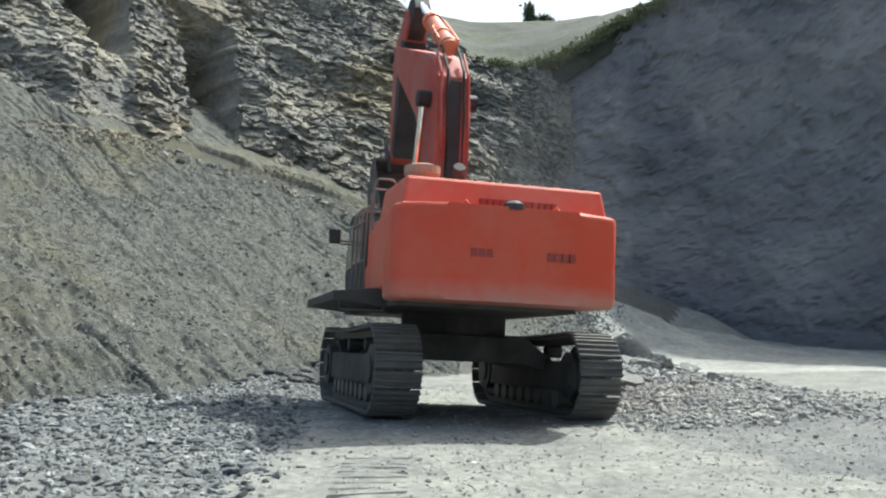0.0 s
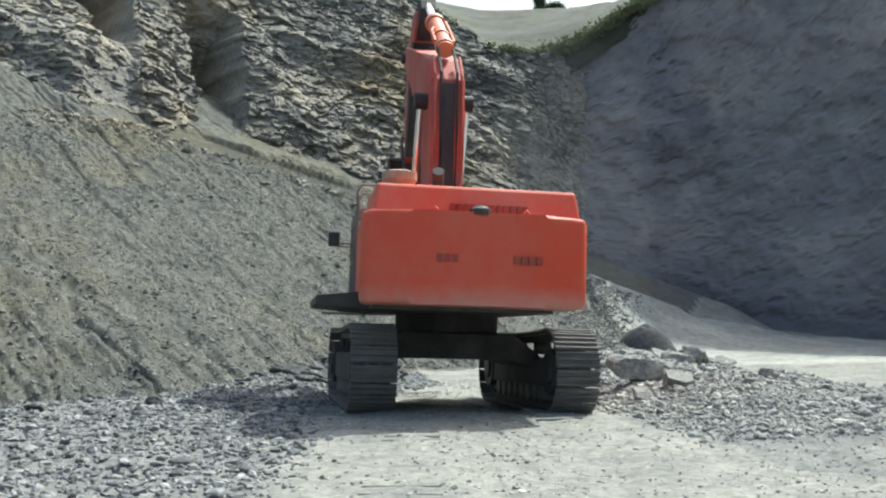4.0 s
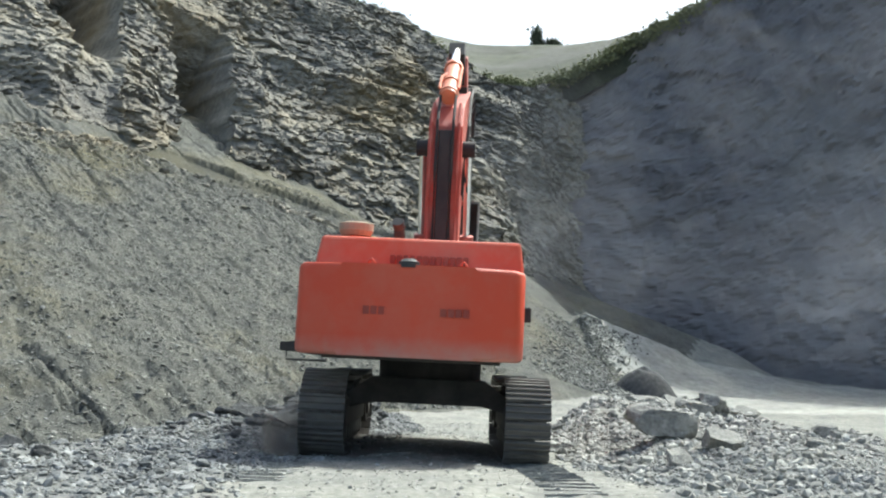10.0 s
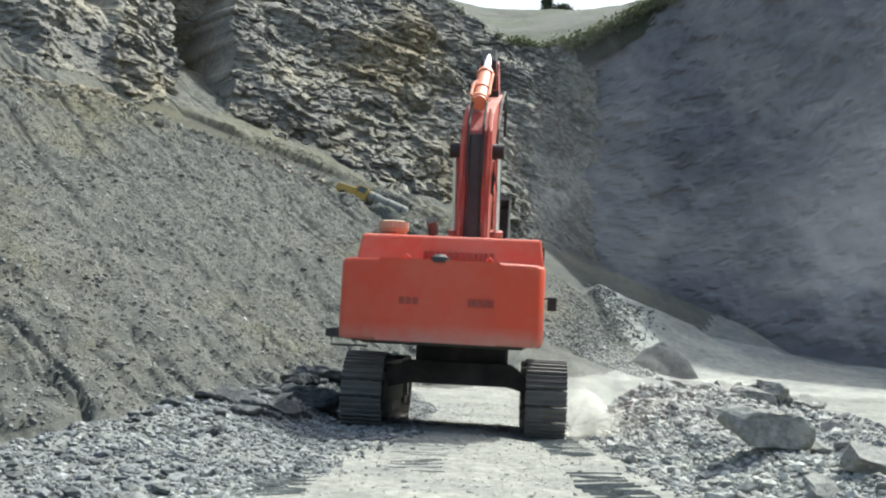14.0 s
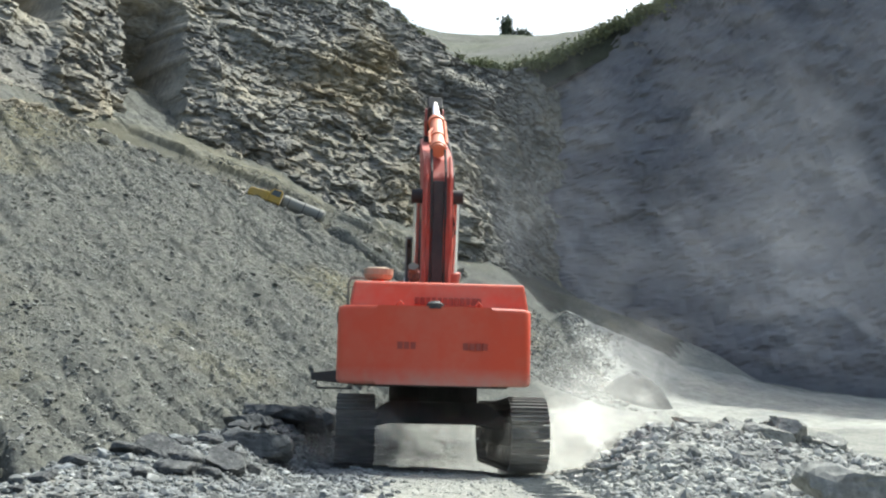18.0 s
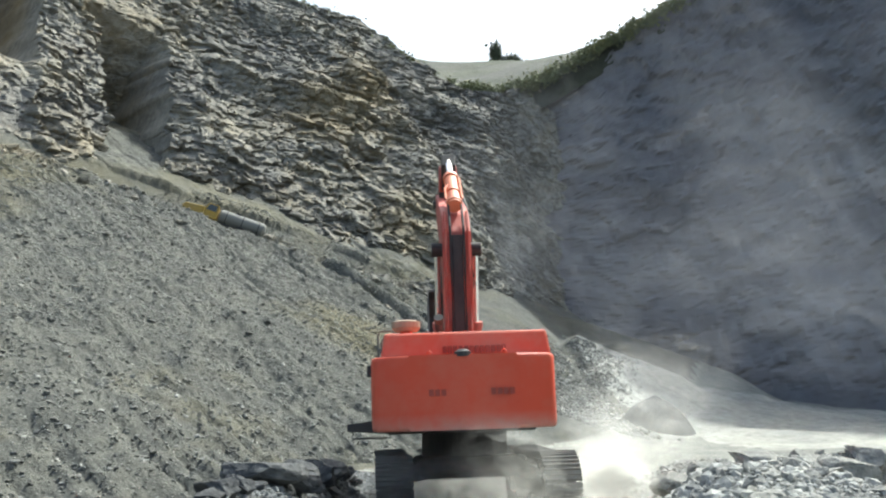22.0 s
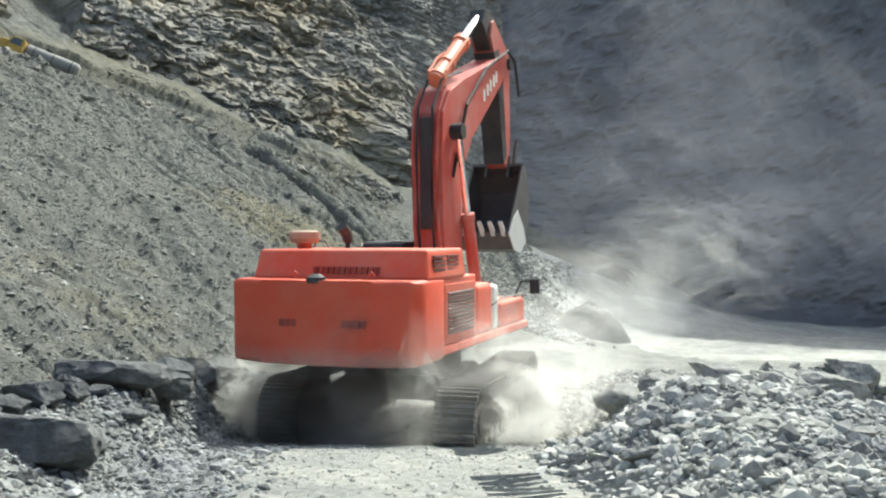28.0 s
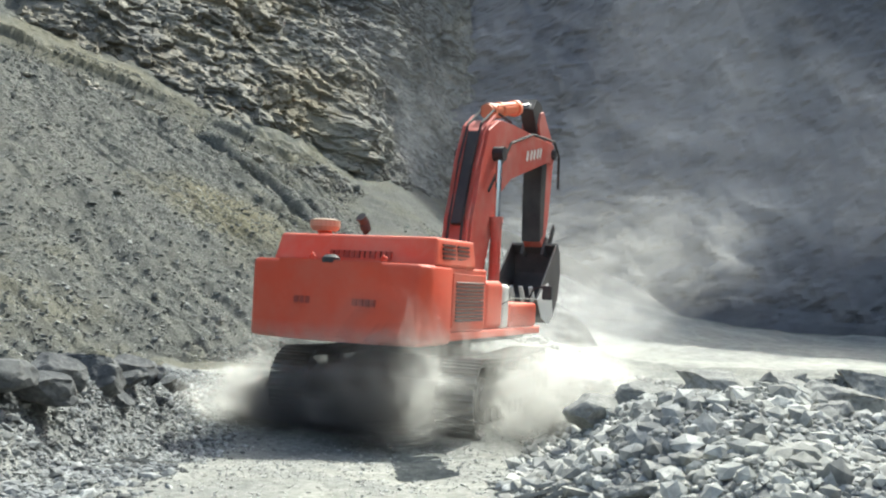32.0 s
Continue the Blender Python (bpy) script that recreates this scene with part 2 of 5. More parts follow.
def part(name, bm, mat, parent, label="", smooth=False):
    me = bpy.data.meshes.new(name)
    bmesh.ops.recalc_face_normals(bm, faces=bm.faces)
    bm.to_mesh(me)
    bm.free()
    me.materials.append(mat)
    if smooth:
        me.polygons.foreach_set("use_smooth", np.full(len(me.polygons), True))
        me.set_sharp_from_angle(angle=radians(28))
    ob = new(name, me)
    ob.parent = parent
    if label:
        ob["label"] = label
    return ob


def box(bm, x0, x1, y0, y1, z0, z1, bevel=0.0, seg=2):
    vs = [bm.verts.new(c) for c in ((x0, y0, z0), (x1, y0, z0), (x1, y1, z0), (x0, y1, z0), (x0, y0, z1), (x1, y0, z1), (x1, y1, z1), (x0, y1, z1))]
    fs = [bm.faces.new([vs[i] for i in q]) for q in ((3, 2, 1, 0), (4, 5, 6, 7), (0, 1, 5, 4), (1, 2, 6, 5), (2, 3, 7, 6), (3, 0, 4, 7))]
    if bevel:
        es = list({e for f in fs for e in f.edges})
        bmesh.ops.bevel(bm, geom=es, offset=bevel, segments=seg, profile=0.5, affect="EDGES")
    return vs


def prism(bm, outline, x0, x1, bevel=0.0, axis="x", seg=2):
    """A plate whose outline lies across one axis, from x0 to x1 along it."""
    put = {"x": lambda a, b, t: (t, a, b), "y": lambda a, b, t: (a, t, b), "z": lambda a, b, t: (a, b, t)}[axis]
    lo = [bm.verts.new(put(a, b, x0)) for a, b in outline]
    hi = [bm.verts.new(put(a, b, x1)) for a, b in outline]
    fs = [bm.faces.new(lo[::-1]), bm.faces.new(hi)]
    n = len(outline)
    for i in range(n):
        fs.append(bm.faces.new((lo[i], lo[(i + 1) % n], hi[(i + 1) % n], hi[i])))
    if bevel:
        es = list({e for f in fs for e in f.edges})
        bmesh.ops.bevel(bm, geom=es, offset=bevel, segments=seg, profile=0.5, affect="EDGES")


def rod(bm, a, b, r, seg=14, r2=None):
    a, b = Vector(a), Vector(b)
    d = b - a
    m = Matrix.Translation((a + b) / 2) @ d.to_track_quat("Z", "Y").to_matrix().to_4x4()
    bmesh.ops.create_cone(bm, cap_ends=True, segments=seg, radius1=r, radius2=r if r2 is None else r2, depth=d.length, matrix=m)


def tube(bm, pts, r, seg=8):
    """A bent pipe through points."""
    pts = [Vector(p) for p in pts]
    rings = []
    for i, p in enumerate(pts):
        d = (pts[min(i + 1, len(pts) - 1)] - pts[max(i - 1, 0)]).normalized()
        q = d.to_track_quat("Z", "Y")
        rings.append([bm.verts.new(p + q @ Vector((r * math.cos(2 * math.pi * k / seg), r * math.sin(2 * math.pi * k / seg), 0))) for k in range(seg)])
    for a, b in zip(rings, rings[1:]):
        for k in range(seg):
            bm.faces.new((a[k], a[(k + 1) % seg], b[(k + 1) % seg], b[k]))
    bm.faces.new(rings[0][::-1])
    bm.faces.new(rings[-1])


def new_bm():
    return bmesh.new()


# ---------------------------------------------------------------- ground
def road_z(y):
    return np.interp(y, [-60, 0, 17, 19.5, 21, 25, 28, 31.5, 34.7, 36.5, 38, 39.5, 42, 50, 70, 95, 200], [-0.2, 0.05, 0.12, 0.0, -0.1, -0.16, -0.31, -0.58, -0.97, -1.2, -1.25, -1.17, -1.02, -1.35, -1.0, -0.2, 0.0])


def left_edge(y):
    return np.interp(y, [-60, 0, 17.5, 20.6, 24, 27, 31, 35, 38, 42, 46, 55], [-7.6, -7.2, -6.6, -5.4, -4.4, -3.7, -3.3, -2.9, -2.3, -2.0, -2.6, -3.8])


def bank_edge(y):
    """The right edge of the raised stony bank on the road's left."""
    return left_edge(y) + np.interp(y, [18, 22, 25, 28, 32, 36, 40, 44], [3.2, 2.2, 1.5, 1.1, 1.0, 0.9, 0.8, 0.8])


def scree_z(x, y):
    z = -20.0 - 0.37 * x + 0.355 * y - 0.27 * np.maximum(0, x - 8)
    return np.where(x < -38, z + 0.37 * (x + 38), z)


def smooth_max(a, b, k):
    h = np.clip(0.5 + 0.5 * (a - b) / k, 0, 1)
    return b * (1 - h) + a * h + k * h * (1 - h)


def ground_z(x, y, fine=True):
    shape = x.shape
    x, y = np.asarray(x, float).ravel(), np.asarray(y, float).ravel()
    z = road_z(y)
    p = xyz(x, y)
    # wheel and track ruts
    mid = np.interp(y, [0, 10, 20, 30, 42], [-0.2, -0.3, -0.35, 0.0, 1.5])
    off = np.abs(x - mid)
    z = z - 0.045 * np.exp(-((off - 1.75) / 0.45) ** 2) + 0.03 * np.exp(-(off / 0.7) ** 2)
    # berm of rubble beside the road
    edge = np.interp(y, [0, 12, 20, 30, 40, 60], [4.6, 3.6, 2.5, 2.7, 5.6, 9.0])
    rise = np.clip((x - edge) / 1.6, 0, 1)
    fall = np.clip((x - edge - 4.0) / 5.0, 0, 1)
    along = np.interp(y, [8, 15, 19, 30, 34, 38, 48], [0.0, 0.15, 0.35, 0.6, 0.85, 0.6, 0.1])
    z = z + along * (rise * rise * (3 - 2 * rise) - 0.9 * fall * fall * (3 - 2 * fall)) * (1 + 0.5 * fbm(p * 0.5, 3, 5))
    # the bank falls away on the left
    le = left_edge(y) + 0.5 * vnoise(p * 0.4, 11)
    drop = np.clip((le - x) / 5.5, 0, 1)
    top = np.interp(y, [18, 22, 26, 30, 35, 38, 41, 45], [0.0, 0.03, 0.06, 0.02, -0.05, -0.3, -0.75, -1.15])
    on = np.clip((bank_edge(y) + 0.45 - x + 0.25 * vnoise(p * 0.9, 14)) / 1.0, 0, 1)
    z = z + np.maximum(top - z, 0) * on * on * (3 - 2 * on)
    lip = np.exp(-((x - le - 0.2) / 0.6) ** 2) * np.interp(y, [0, 19, 24, 34, 44], [0.05, 0.08, 0.12, 0.12, 0.1])
    z = z + lip - 8.0 * drop ** 1.3 * np.interp(y, [-30, 0, 46, 60], [0.3, 1, 1.0, 0.3])
    z = smooth_max(z, scree_z(x, y) - 1.1 * (1 - np.clip((x - 2) / 6, 0, 1)), np.where(x > 2, 2.4, 0.8))
    crest = np.interp(x, [6, 8, 11, 14.5, 18, 20.3, 23, 26.8, 32, 38, 50], [3.0, 6.0, 5.8, 4.9, 3.7, 2.8, 1.7, 0.7, 0.1, -0.5, -1.0])
    up = np.clip((y - 71 - 0.12 * (x - 20)) / 14, 0, 1) * np.clip((x - 7) / 6, 0, 1)
    z = smooth_max(z, -1.6 + (crest + 1.6) * up ** 1.25 + (0.35 * vnoise(p * 0.25, 12) + 0.15 * vnoise(p * 0.8, 13)) * up - 30 * (1 - np.clip(up * 20, 0, 1)), 0.7)
    rear = np.interp(x, [6, 12, 16.3, 23, 29, 33, 45], [8.0, 8.2, 7.2, 5.0, 2.8, 0.5, -1.0])
    up = np.clip((y - 84) / 11, 0, 1) * np.clip((x - 8) / 5, 0, 1)
    z = smooth_max(z, -1.6 + (rear + 1.6) * up - 30 * (1 - np.clip(up * 20, 0, 1)), 0.5)
    if fine:
        track = np.exp(-(x / 3.2) ** 4)
        z = z + (0.05 * fbm(p * 1.3, 4, 21) + 0.03 * fbm(p * 5.0, 3, 22)) * (1 - 0.55 * track)
        z = z + 0.25 * fbm(p * 0.17, 4, 23) * np.clip((np.hypot(x, y - 15) - 14) / 20, 0, 1)
    return z.reshape(shape)


def spaced(parts):
    return np.concatenate([np.linspace(a, b, n, endpoint=False) for a, b, n in parts] + [[parts[-1][1]]])


def build_ground():
    xs = spaced([(-900, -120, 14), (-120, -12, 54), (-12, 12, 200), (12, 60, 80), (60, 140, 20), (140, 900, 12)])
    ys = spaced([(-900, -60, 12), (-60, -4, 28), (-4, 45, 390), (45, 100, 150), (100, 160, 20), (160, 900, 12)])
    X, Y = np.meshgrid(xs, ys, indexing="ij")
    Z = ground_z(X, Y)
    Z = np.where(Y > 110, np.minimum(Z, 14.0), Z)
    me = mesh_from("ground", xyz(X, Y, Z), grid_faces(len(xs), len(ys)), M_road, True)
    # dusty road or loose debris, by place
    ob = new("ground", me)
    me.materials.append(M_scree)
    c = np.zeros(len(me.polygons) * 3)
    me.polygons.foreach_get("center", c)
    c = c.reshape(-1, 3)
    jag = 0.6 * vnoise(c * 0.8, 31)
    far = scree_z(c[:, 0], c[:, 1]) > road_z(c[:, 1]) - 0.4
    left = c[:, 0] < left_edge(c[:, 1]) + jag
    me.materials.append(M_verge)
    me.materials.append(M_pale)
    pale = (c[:, 0] > 13.5 + 0.9 * jag + 0.25 * np.maximum(0, 80 - c[:, 1])) & (c[:, 1] > 62) & (c[:, 1] < 90)
    edge = np.interp(c[:, 1], [0, 12, 20, 30, 40, 60], [4.6, 3.6, 2.5, 2.7, 5.6, 9.0])
    verge = (c[:, 0] < left_edge(c[:, 1]) + np.interp(c[:, 1], [0, 10, 14, 18, 22, 25, 28, 32, 36, 44], [5.2, 5.0, 4.6, 3.9, 3.2, 2.9, 2.5, 1.9, 1.5, 1.2]) + 0.8 * jag) | ((c[:, 0] > edge + jag) & (c[:, 0] < edge + 7 + 2 * jag) & (c[:, 1] > 10) & (c[:, 1] < 46))
    me.polygons.foreach_set("material_index", np.where(pale, 3, np.where(far | left, 1, np.where(verge & (c[:, 1] < 55) & (c[:, 1] > -20), 2, 0))).astype(np.int32))
    tagged(ob, "dusty pale quarry floor with rutted track", "ground", kind="structure")


# ---------------------------------------------------------------- scree, cliffs, hillside
def paired(lead, pts, u):
    """Points along pts, which are paired one to one with those of lead, by the share of lead's length."""
    a, p = np.array(lead, float), np.array(pts, float)
    s = np.concatenate([[0], np.cumsum(np.linalg.norm(np.diff(a[:, :2], axis=0), axis=1))])
    return np.stack([np.interp(u, s / s[-1], p[:, k]) for k in range(3)], 1)


def rock_face(name, base, top, nu, nv, mat, label, rough=1.0, block=1.0, recesses=()):
    """A broken rock face between a foot line and a rim line: bedded blocks, joints and recesses."""
    u, v = np.linspace(0, 1, nu), np.linspace(0, 1, nv)
    b, t = paired(base, base, u), paired(base, top, u)
    P = b[:, None, :] * (1 - v)[None, :, None] + t[:, None, :] * v[None, :, None]
    du = np.gradient(P, axis=0)
    dv = np.gradient(P, axis=1)
    n = np.cross(du, dv)
    n /= np.linalg.norm(n, axis=2, keepdims=True) + 1e-9
    p = P.reshape(-1, 3)
    # beds fall to the right; each is a step with a broken riser, cut into blocks by joints
    out = np.stack([n[..., 0].ravel(), n[..., 1].ravel(), np.zeros(len(p))], 1)
    lean_n = np.linalg.norm(out, axis=1)
    out /= lean_n[:, None] + 1e-9
    cot = np.clip(np.sqrt(np.maximum(1 - lean_n ** 2, 0.02)) / (lean_n + 1e-6), 0.3, 1.4)
    along = p @ np.array([0.87, 0.49, 0.0])
    bed = p[:, 2] + 0.30 * p[:, 0] + 1.5 * vnoise(p * 0.05, 40) + 0.45 * vnoise(p * 0.22, 41) + 0.15 * vnoise(p * 0.9, 46)
    d = 2.2 * fbm(p * 0.05, 3, 44)
    # upright ribs between joints
    rib = np.stack([along * 0.16 + 0.4 * vnoise(p * 0.12, 48), p[:, 2] * 0.03, np.zeros(len(p))], 1)
    d = d + 1.3 * vnoise(rib, 49) + 0.7 * vnoise(rib * np.array([2.6, 3.0, 1.0]) + 5.0, 50)
    # broken beds: their steps fade in and out along the face
    for thick, share, s0 in ((5.2, 0.36, 51), (2.3, 0.18, 52)):
        T = thick * block
        here = np.clip(0.3 + 1.2 * vnoise(p * (0.5 / thick) + s0, s0), 0.0, 1.0)
        fr = bed / T - np.floor(bed / T)
        d = d + here * share * cot * T * (fr - np.clip((fr - 0.7) / 0.3, 0, 1))
    # angular blocks of several sizes between joints
    q = np.stack([along + 0.5 * vnoise(p * 0.4, 42), p @ np.array([-0.49, 0.87, 0.0]) + 0.35 * bed, bed], 1)
    q = q + 0.25 * np.stack([vnoise(p * 1.1 + 9 * k, 57 + k) for k in range(3)], 1)
    for size, amp, boxy, s0 in ((np.array([2.2, 2.8, 2.0]), 0.8, True, 61), (np.array([1.0, 1.25, 0.95]), 0.6, True, 65), (np.array([0.55, 0.65, 0.5]), 0.4, False, 69)):
        d1, d2, val = cells(q / (size * block), s0, boxy)
        d = d + amp * block * (val - 0.5) - 0.12 * amp * np.clip(1 - (d2 - d1) / 0.12, 0, 1)
    d = d + 0.25 * fbm(p * 1.1, 4, 45)
    d = d * rough
    U, V = np.repeat(u, nv), np.tile(v, nu)
    for u0, u1, lean_u, v0, v1, depth in recesses:
        wob = 0.010 * vnoise(p * 0.22, 47) + 0.004 * vnoise(p * 0.7, 53)
        a = np.clip((U - u0 + lean_u * (V - v0) + wob) / 0.008, 0, 1) * np.clip((u1 - U + 0.5 * wob) / 0.005, 0, 1)
        d = d * (1 - 0.5 * a) - a * np.clip(np.minimum((v1 - V + 1.5 * wob) * depth, (V - v0) * depth * 4), 0, 30)
    fade = np.clip(V / 0.06, 0.15, 1)
    p = p + out * (d * fade)[:, None]
    ob = new(name, mesh_from(name, p, grid_faces(nu, nv), mat, False))
    return tagged(ob, label, "rock face", kind="structure")


def build_cliffs():
    foot = [(-75, 48, 14), (-50, 60, 16), (-34, 70, 15.6), (-26, 76.5, 13.4), (-19.4, 81.0, 12.2), (-14.5, 82.4, 10.8), (-9, 83.4, 9.4), (0, 83.6, 6.6), (6, 86, 6.4), (9.5, 94, 7.8), (14, 102, 6.5), (18, 106, 5)]
    rim = [(-116, 76, 68), (-80, 98, 66), (-57, 111, 62), (-41, 118, 57.5), (-30.5, 121, 53), (-22.5, 123, 50), (-14, 124, 47), (-5.1, 124, 44), (3.2, 121, 36.5), (8, 117, 33.5), (12, 115, 32.8), (17, 114, 34.5)]
    rock_face("cliff_left", foot, rim, 900, 360, M_cliff, "sunlit grey cliff of bedded, broken rock", 0.9, 1.1,
              recesses=((0.566, 0.592, 0.04, -0.02, 0.60, 62), (0.476, 0.512, 0.02, 0.3, 0.95, 50)))
    foot = [(13.5, 104, 4), (20, 102, 2), (31, 99, 0), (44, 92, -1), (57, 81, -1), (65, 68, -1), (69, 45, -1), (70, 10, -1), (68, -50, -1), (58, -120, -1)]
    rim = [(15, 117, 34.5), (20.5, 112.5, 36.5), (27, 110, 39.8), (35, 106, 43.5), (47, 100, 48), (61, 91, 52), (72, 79, 54), (79, 55, 56), (81, 20, 56), (80, -45, 50), (70, -120, 45)][:10]
    rock_face("cliff_right", foot, rim, 420, 130, M_wall, "dark shaded quarry wall of rough grey rock, haze tinted in", 0.38, 1.6)


def bench(x, y):
    """Distance below (+) and along the washed-out gully that crosses the slope."""
    ax, ay, bx, by = -9.0, 82.4, 2.6, 68.4
    dx, dy = bx - ax, by - ay
    n = math.hypot(dx, dy)
    along = ((x - ax) * dx + (y - ay) * dy) / n
    off = ((x - ax) * dy - (y - ay) * dx) / n
    bow = 1.2 * np.sin(np.pi * np.clip(along / n, 0, 1))
    return off + bow, along / n


def ramp_at(x):
    """Middle line and height of the haul ramp that climbs along the cliff foot."""
    x = np.asarray(x, float)
    y = np.interp(x, [-24, -13.6, -5.9, 3], [78.6, 79.6, 80.7, 80.0])
    return y, -20.0 - 0.37 * x + 0.355 * y - 0.95


def slope_z(x, y):
    """The scree's surface: rills down the fall line, a bench edge, small heaps."""
    shape = np.shape(x)
    x, y = np.asarray(x, float).ravel(), np.asarray(y, float).ravel()
    z = scree_z(x, y) + 0.06 - 1.3 * np.clip((x - 2) / 6, 0, 1)
    along, down = 0.69 * x + 0.72 * y, 0.72 * x - 0.69 * y
    p = xyz(x, y)
    q = np.stack([along * 0.55 + 0.35 * vnoise(p * 0.25, 71), down * 0.045, np.zeros_like(x)], 1)
    rill = np.abs(vnoise(q, 72))
    q2 = np.stack([along * 1.5 + 0.3 * vnoise(p * 0.5, 73), down * 0.09, np.zeros_like(x)], 1)
    rill2 = np.abs(vnoise(q2, 74))
    strong = np.clip(1.1 - (along - 5) / 75, 0.4, 1) * np.clip(0.75 + 0.9 * vnoise(p * 0.08, 75), 0.2, 1.3)
    z = z - 0.85 * strong * np.clip(1 - rill / 0.05, 0, 1) - 0.45 * strong * np.clip(1 - rill2 / 0.2, 0, 1)
    q3 = np.stack([along * 3.4 + 0.4 * vnoise(p * 0.8, 79), down * 0.2, np.zeros_like(x)], 1)
    z = z - 0.16 * strong * np.clip(1 - np.abs(vnoise(q3, 80)) / 0.2, 0, 1)
    z = z + 0.5 * fbm(p * 0.11, 3, 76) + 0.16 * fbm(p * 0.7, 3, 77) + 0.10 * fbm(p * 2.2, 3, 78)
    toe = np.interp(y, [20, 28, 36, 42, 50, 60], [-14, -11, -8, -6.5, -3.5, -1.8]) + 0.12 * np.maximum(0, -4 - x)
    z = smooth_max(z, toe + 0.12 * fbm(p * 0.7, 3, 77) + 0.06 * fbm(p * 2.2, 3, 78), 1.0)
    off, s = bench(x, y)
    on = np.clip(s * 6 + 0.3, 0, 1) * np.clip((1.05 - s) * 8, 0, 1)
    wig = off + 0.35 * vnoise(p * 0.5, 84)
    z = z + on * (0.40 * np.exp(-((wig + 0.65) / 0.5) ** 2) - 1.0 * np.exp(-((wig - 0.25) / 0.34) ** 2) + 0.2 * np.exp(-((wig - 1.0) / 0.5) ** 2)) * (1 + 0.4 * vnoise(p * 0.35, 85))
    z = z - on * np.clip(s * 2 - 0.6, 0, 1) * 0.5 * np.exp(-((wig + 1.9) / 0.25) ** 2)
    ry, rz = ramp_at(x)
    on = np.clip((x + 27) / 3, 0, 1) * np.clip((4 - x) / 3, 0, 1)
    side = np.abs(y - ry)
    z = np.where((side < 4.0) & (on > 0), z + on * (np.minimum(z, rz + np.maximum(0, side - 1.2) * 0.75) - z), z)
    z = z + on * 0.3 * np.exp(-((y - ry + 2.2) / 0.7) ** 2) * (1 + 0.5 * vnoise(p * 0.6, 83))
    return z.reshape(shape)


def build_scree():
    s, w = np.linspace(-45, 72, 800), np.linspace(-6, 52, 350)
    S, Wd = np.meshgrid(s, w, indexing="ij")
    X, Y = -15.6 + 0.69 * S - 0.72 * Wd, 33.4 + 0.72 * S + 0.69 * Wd
    Z = slope_z(X, Y)
    ob = new("scree_slope", mesh_from("scree_slope", xyz(X, Y, Z), grid_faces(len(s), len(w)), M_scree, True))
    tagged(ob, "grey-green slope of fine scree with erosion rills", "slope", kind="structure")


def build_hill():
    xs, ys = np.linspace(-160, 200, 150), np.linspace(0, 1, 90)
    X = np.repeat(xs[:, None], len(ys), 1)
    rim_y = np.interp(xs, [-160, -85, -58, -40, -22, -5.5, 6.5, 16, 27, 34, 43, 55, 64, 72, 100, 200], [60, 95, 110, 118, 123, 124, 118, 114, 110, 106.3, 102, 95, 89, 79, 60, 40])
    rim_z = np.interp(xs, [-160, -85, -58, -40, -29, -22, -13, -5.5, 1, 6.5, 11, 16, 20.5, 27, 34, 43, 55, 64, 72, 200], [68, 66, 62, 57.2, 52.3, 49.8, 46.6, 44.1, 38.5, 34.4, 32.9, 34, 36.5, 39.8, 43, 46.6, 50, 52.5, 54, 58])
    ridge = np.interp(xs, [-160, -60, -20, 10, 38, 50, 70, 120, 200], [80, 82, 80, 75.5, 75, 60, 45, 40, 40])
    S = ys[None, :] ** 1.3
    Y = (rim_y[:, None] - 0.4) + S * (226 - rim_y[:, None])
    low = np.interp(xs, [-20, 2, 30, 60], [1.0, 0.0, 0.0, 1.0])[:, None]
    Z = rim_z[:, None] + (ridge - rim_z)[:, None] * S ** (1.15 - 0.1 * low)
    Z = Z + 0.8 * fbm(xyz(X, Y) * 0.08, 4, 61).reshape(X.shape) * np.clip(ys * 8, 0, 1)[None, :] - np.where(ys < 0.01, 3.0, 0)[None, :]
    ob = new("hillside", mesh_from("hillside", xyz(X, Y, Z), grid_faces(len(xs), len(ys)), M_grass, True))
    tagged(ob, "dry grassy hillside above the quarry rim", "hill", kind="structure")


build_ground()
build_scree()
build_cliffs()
build_hill()


# ---------------------------------------------------------------- loose stone
ICO = None


def ico_arrays():
    global ICO
    if ICO is None:
        bm = bmesh.new()
        bmesh.ops.create_icosphere(bm, subdivisions=1, radius=1)
        ICO = np.array([v.co[:] for v in bm.verts]), np.array([[v.index for v in f.verts] for f in bm.faces])
        bm.free()
    return ICO


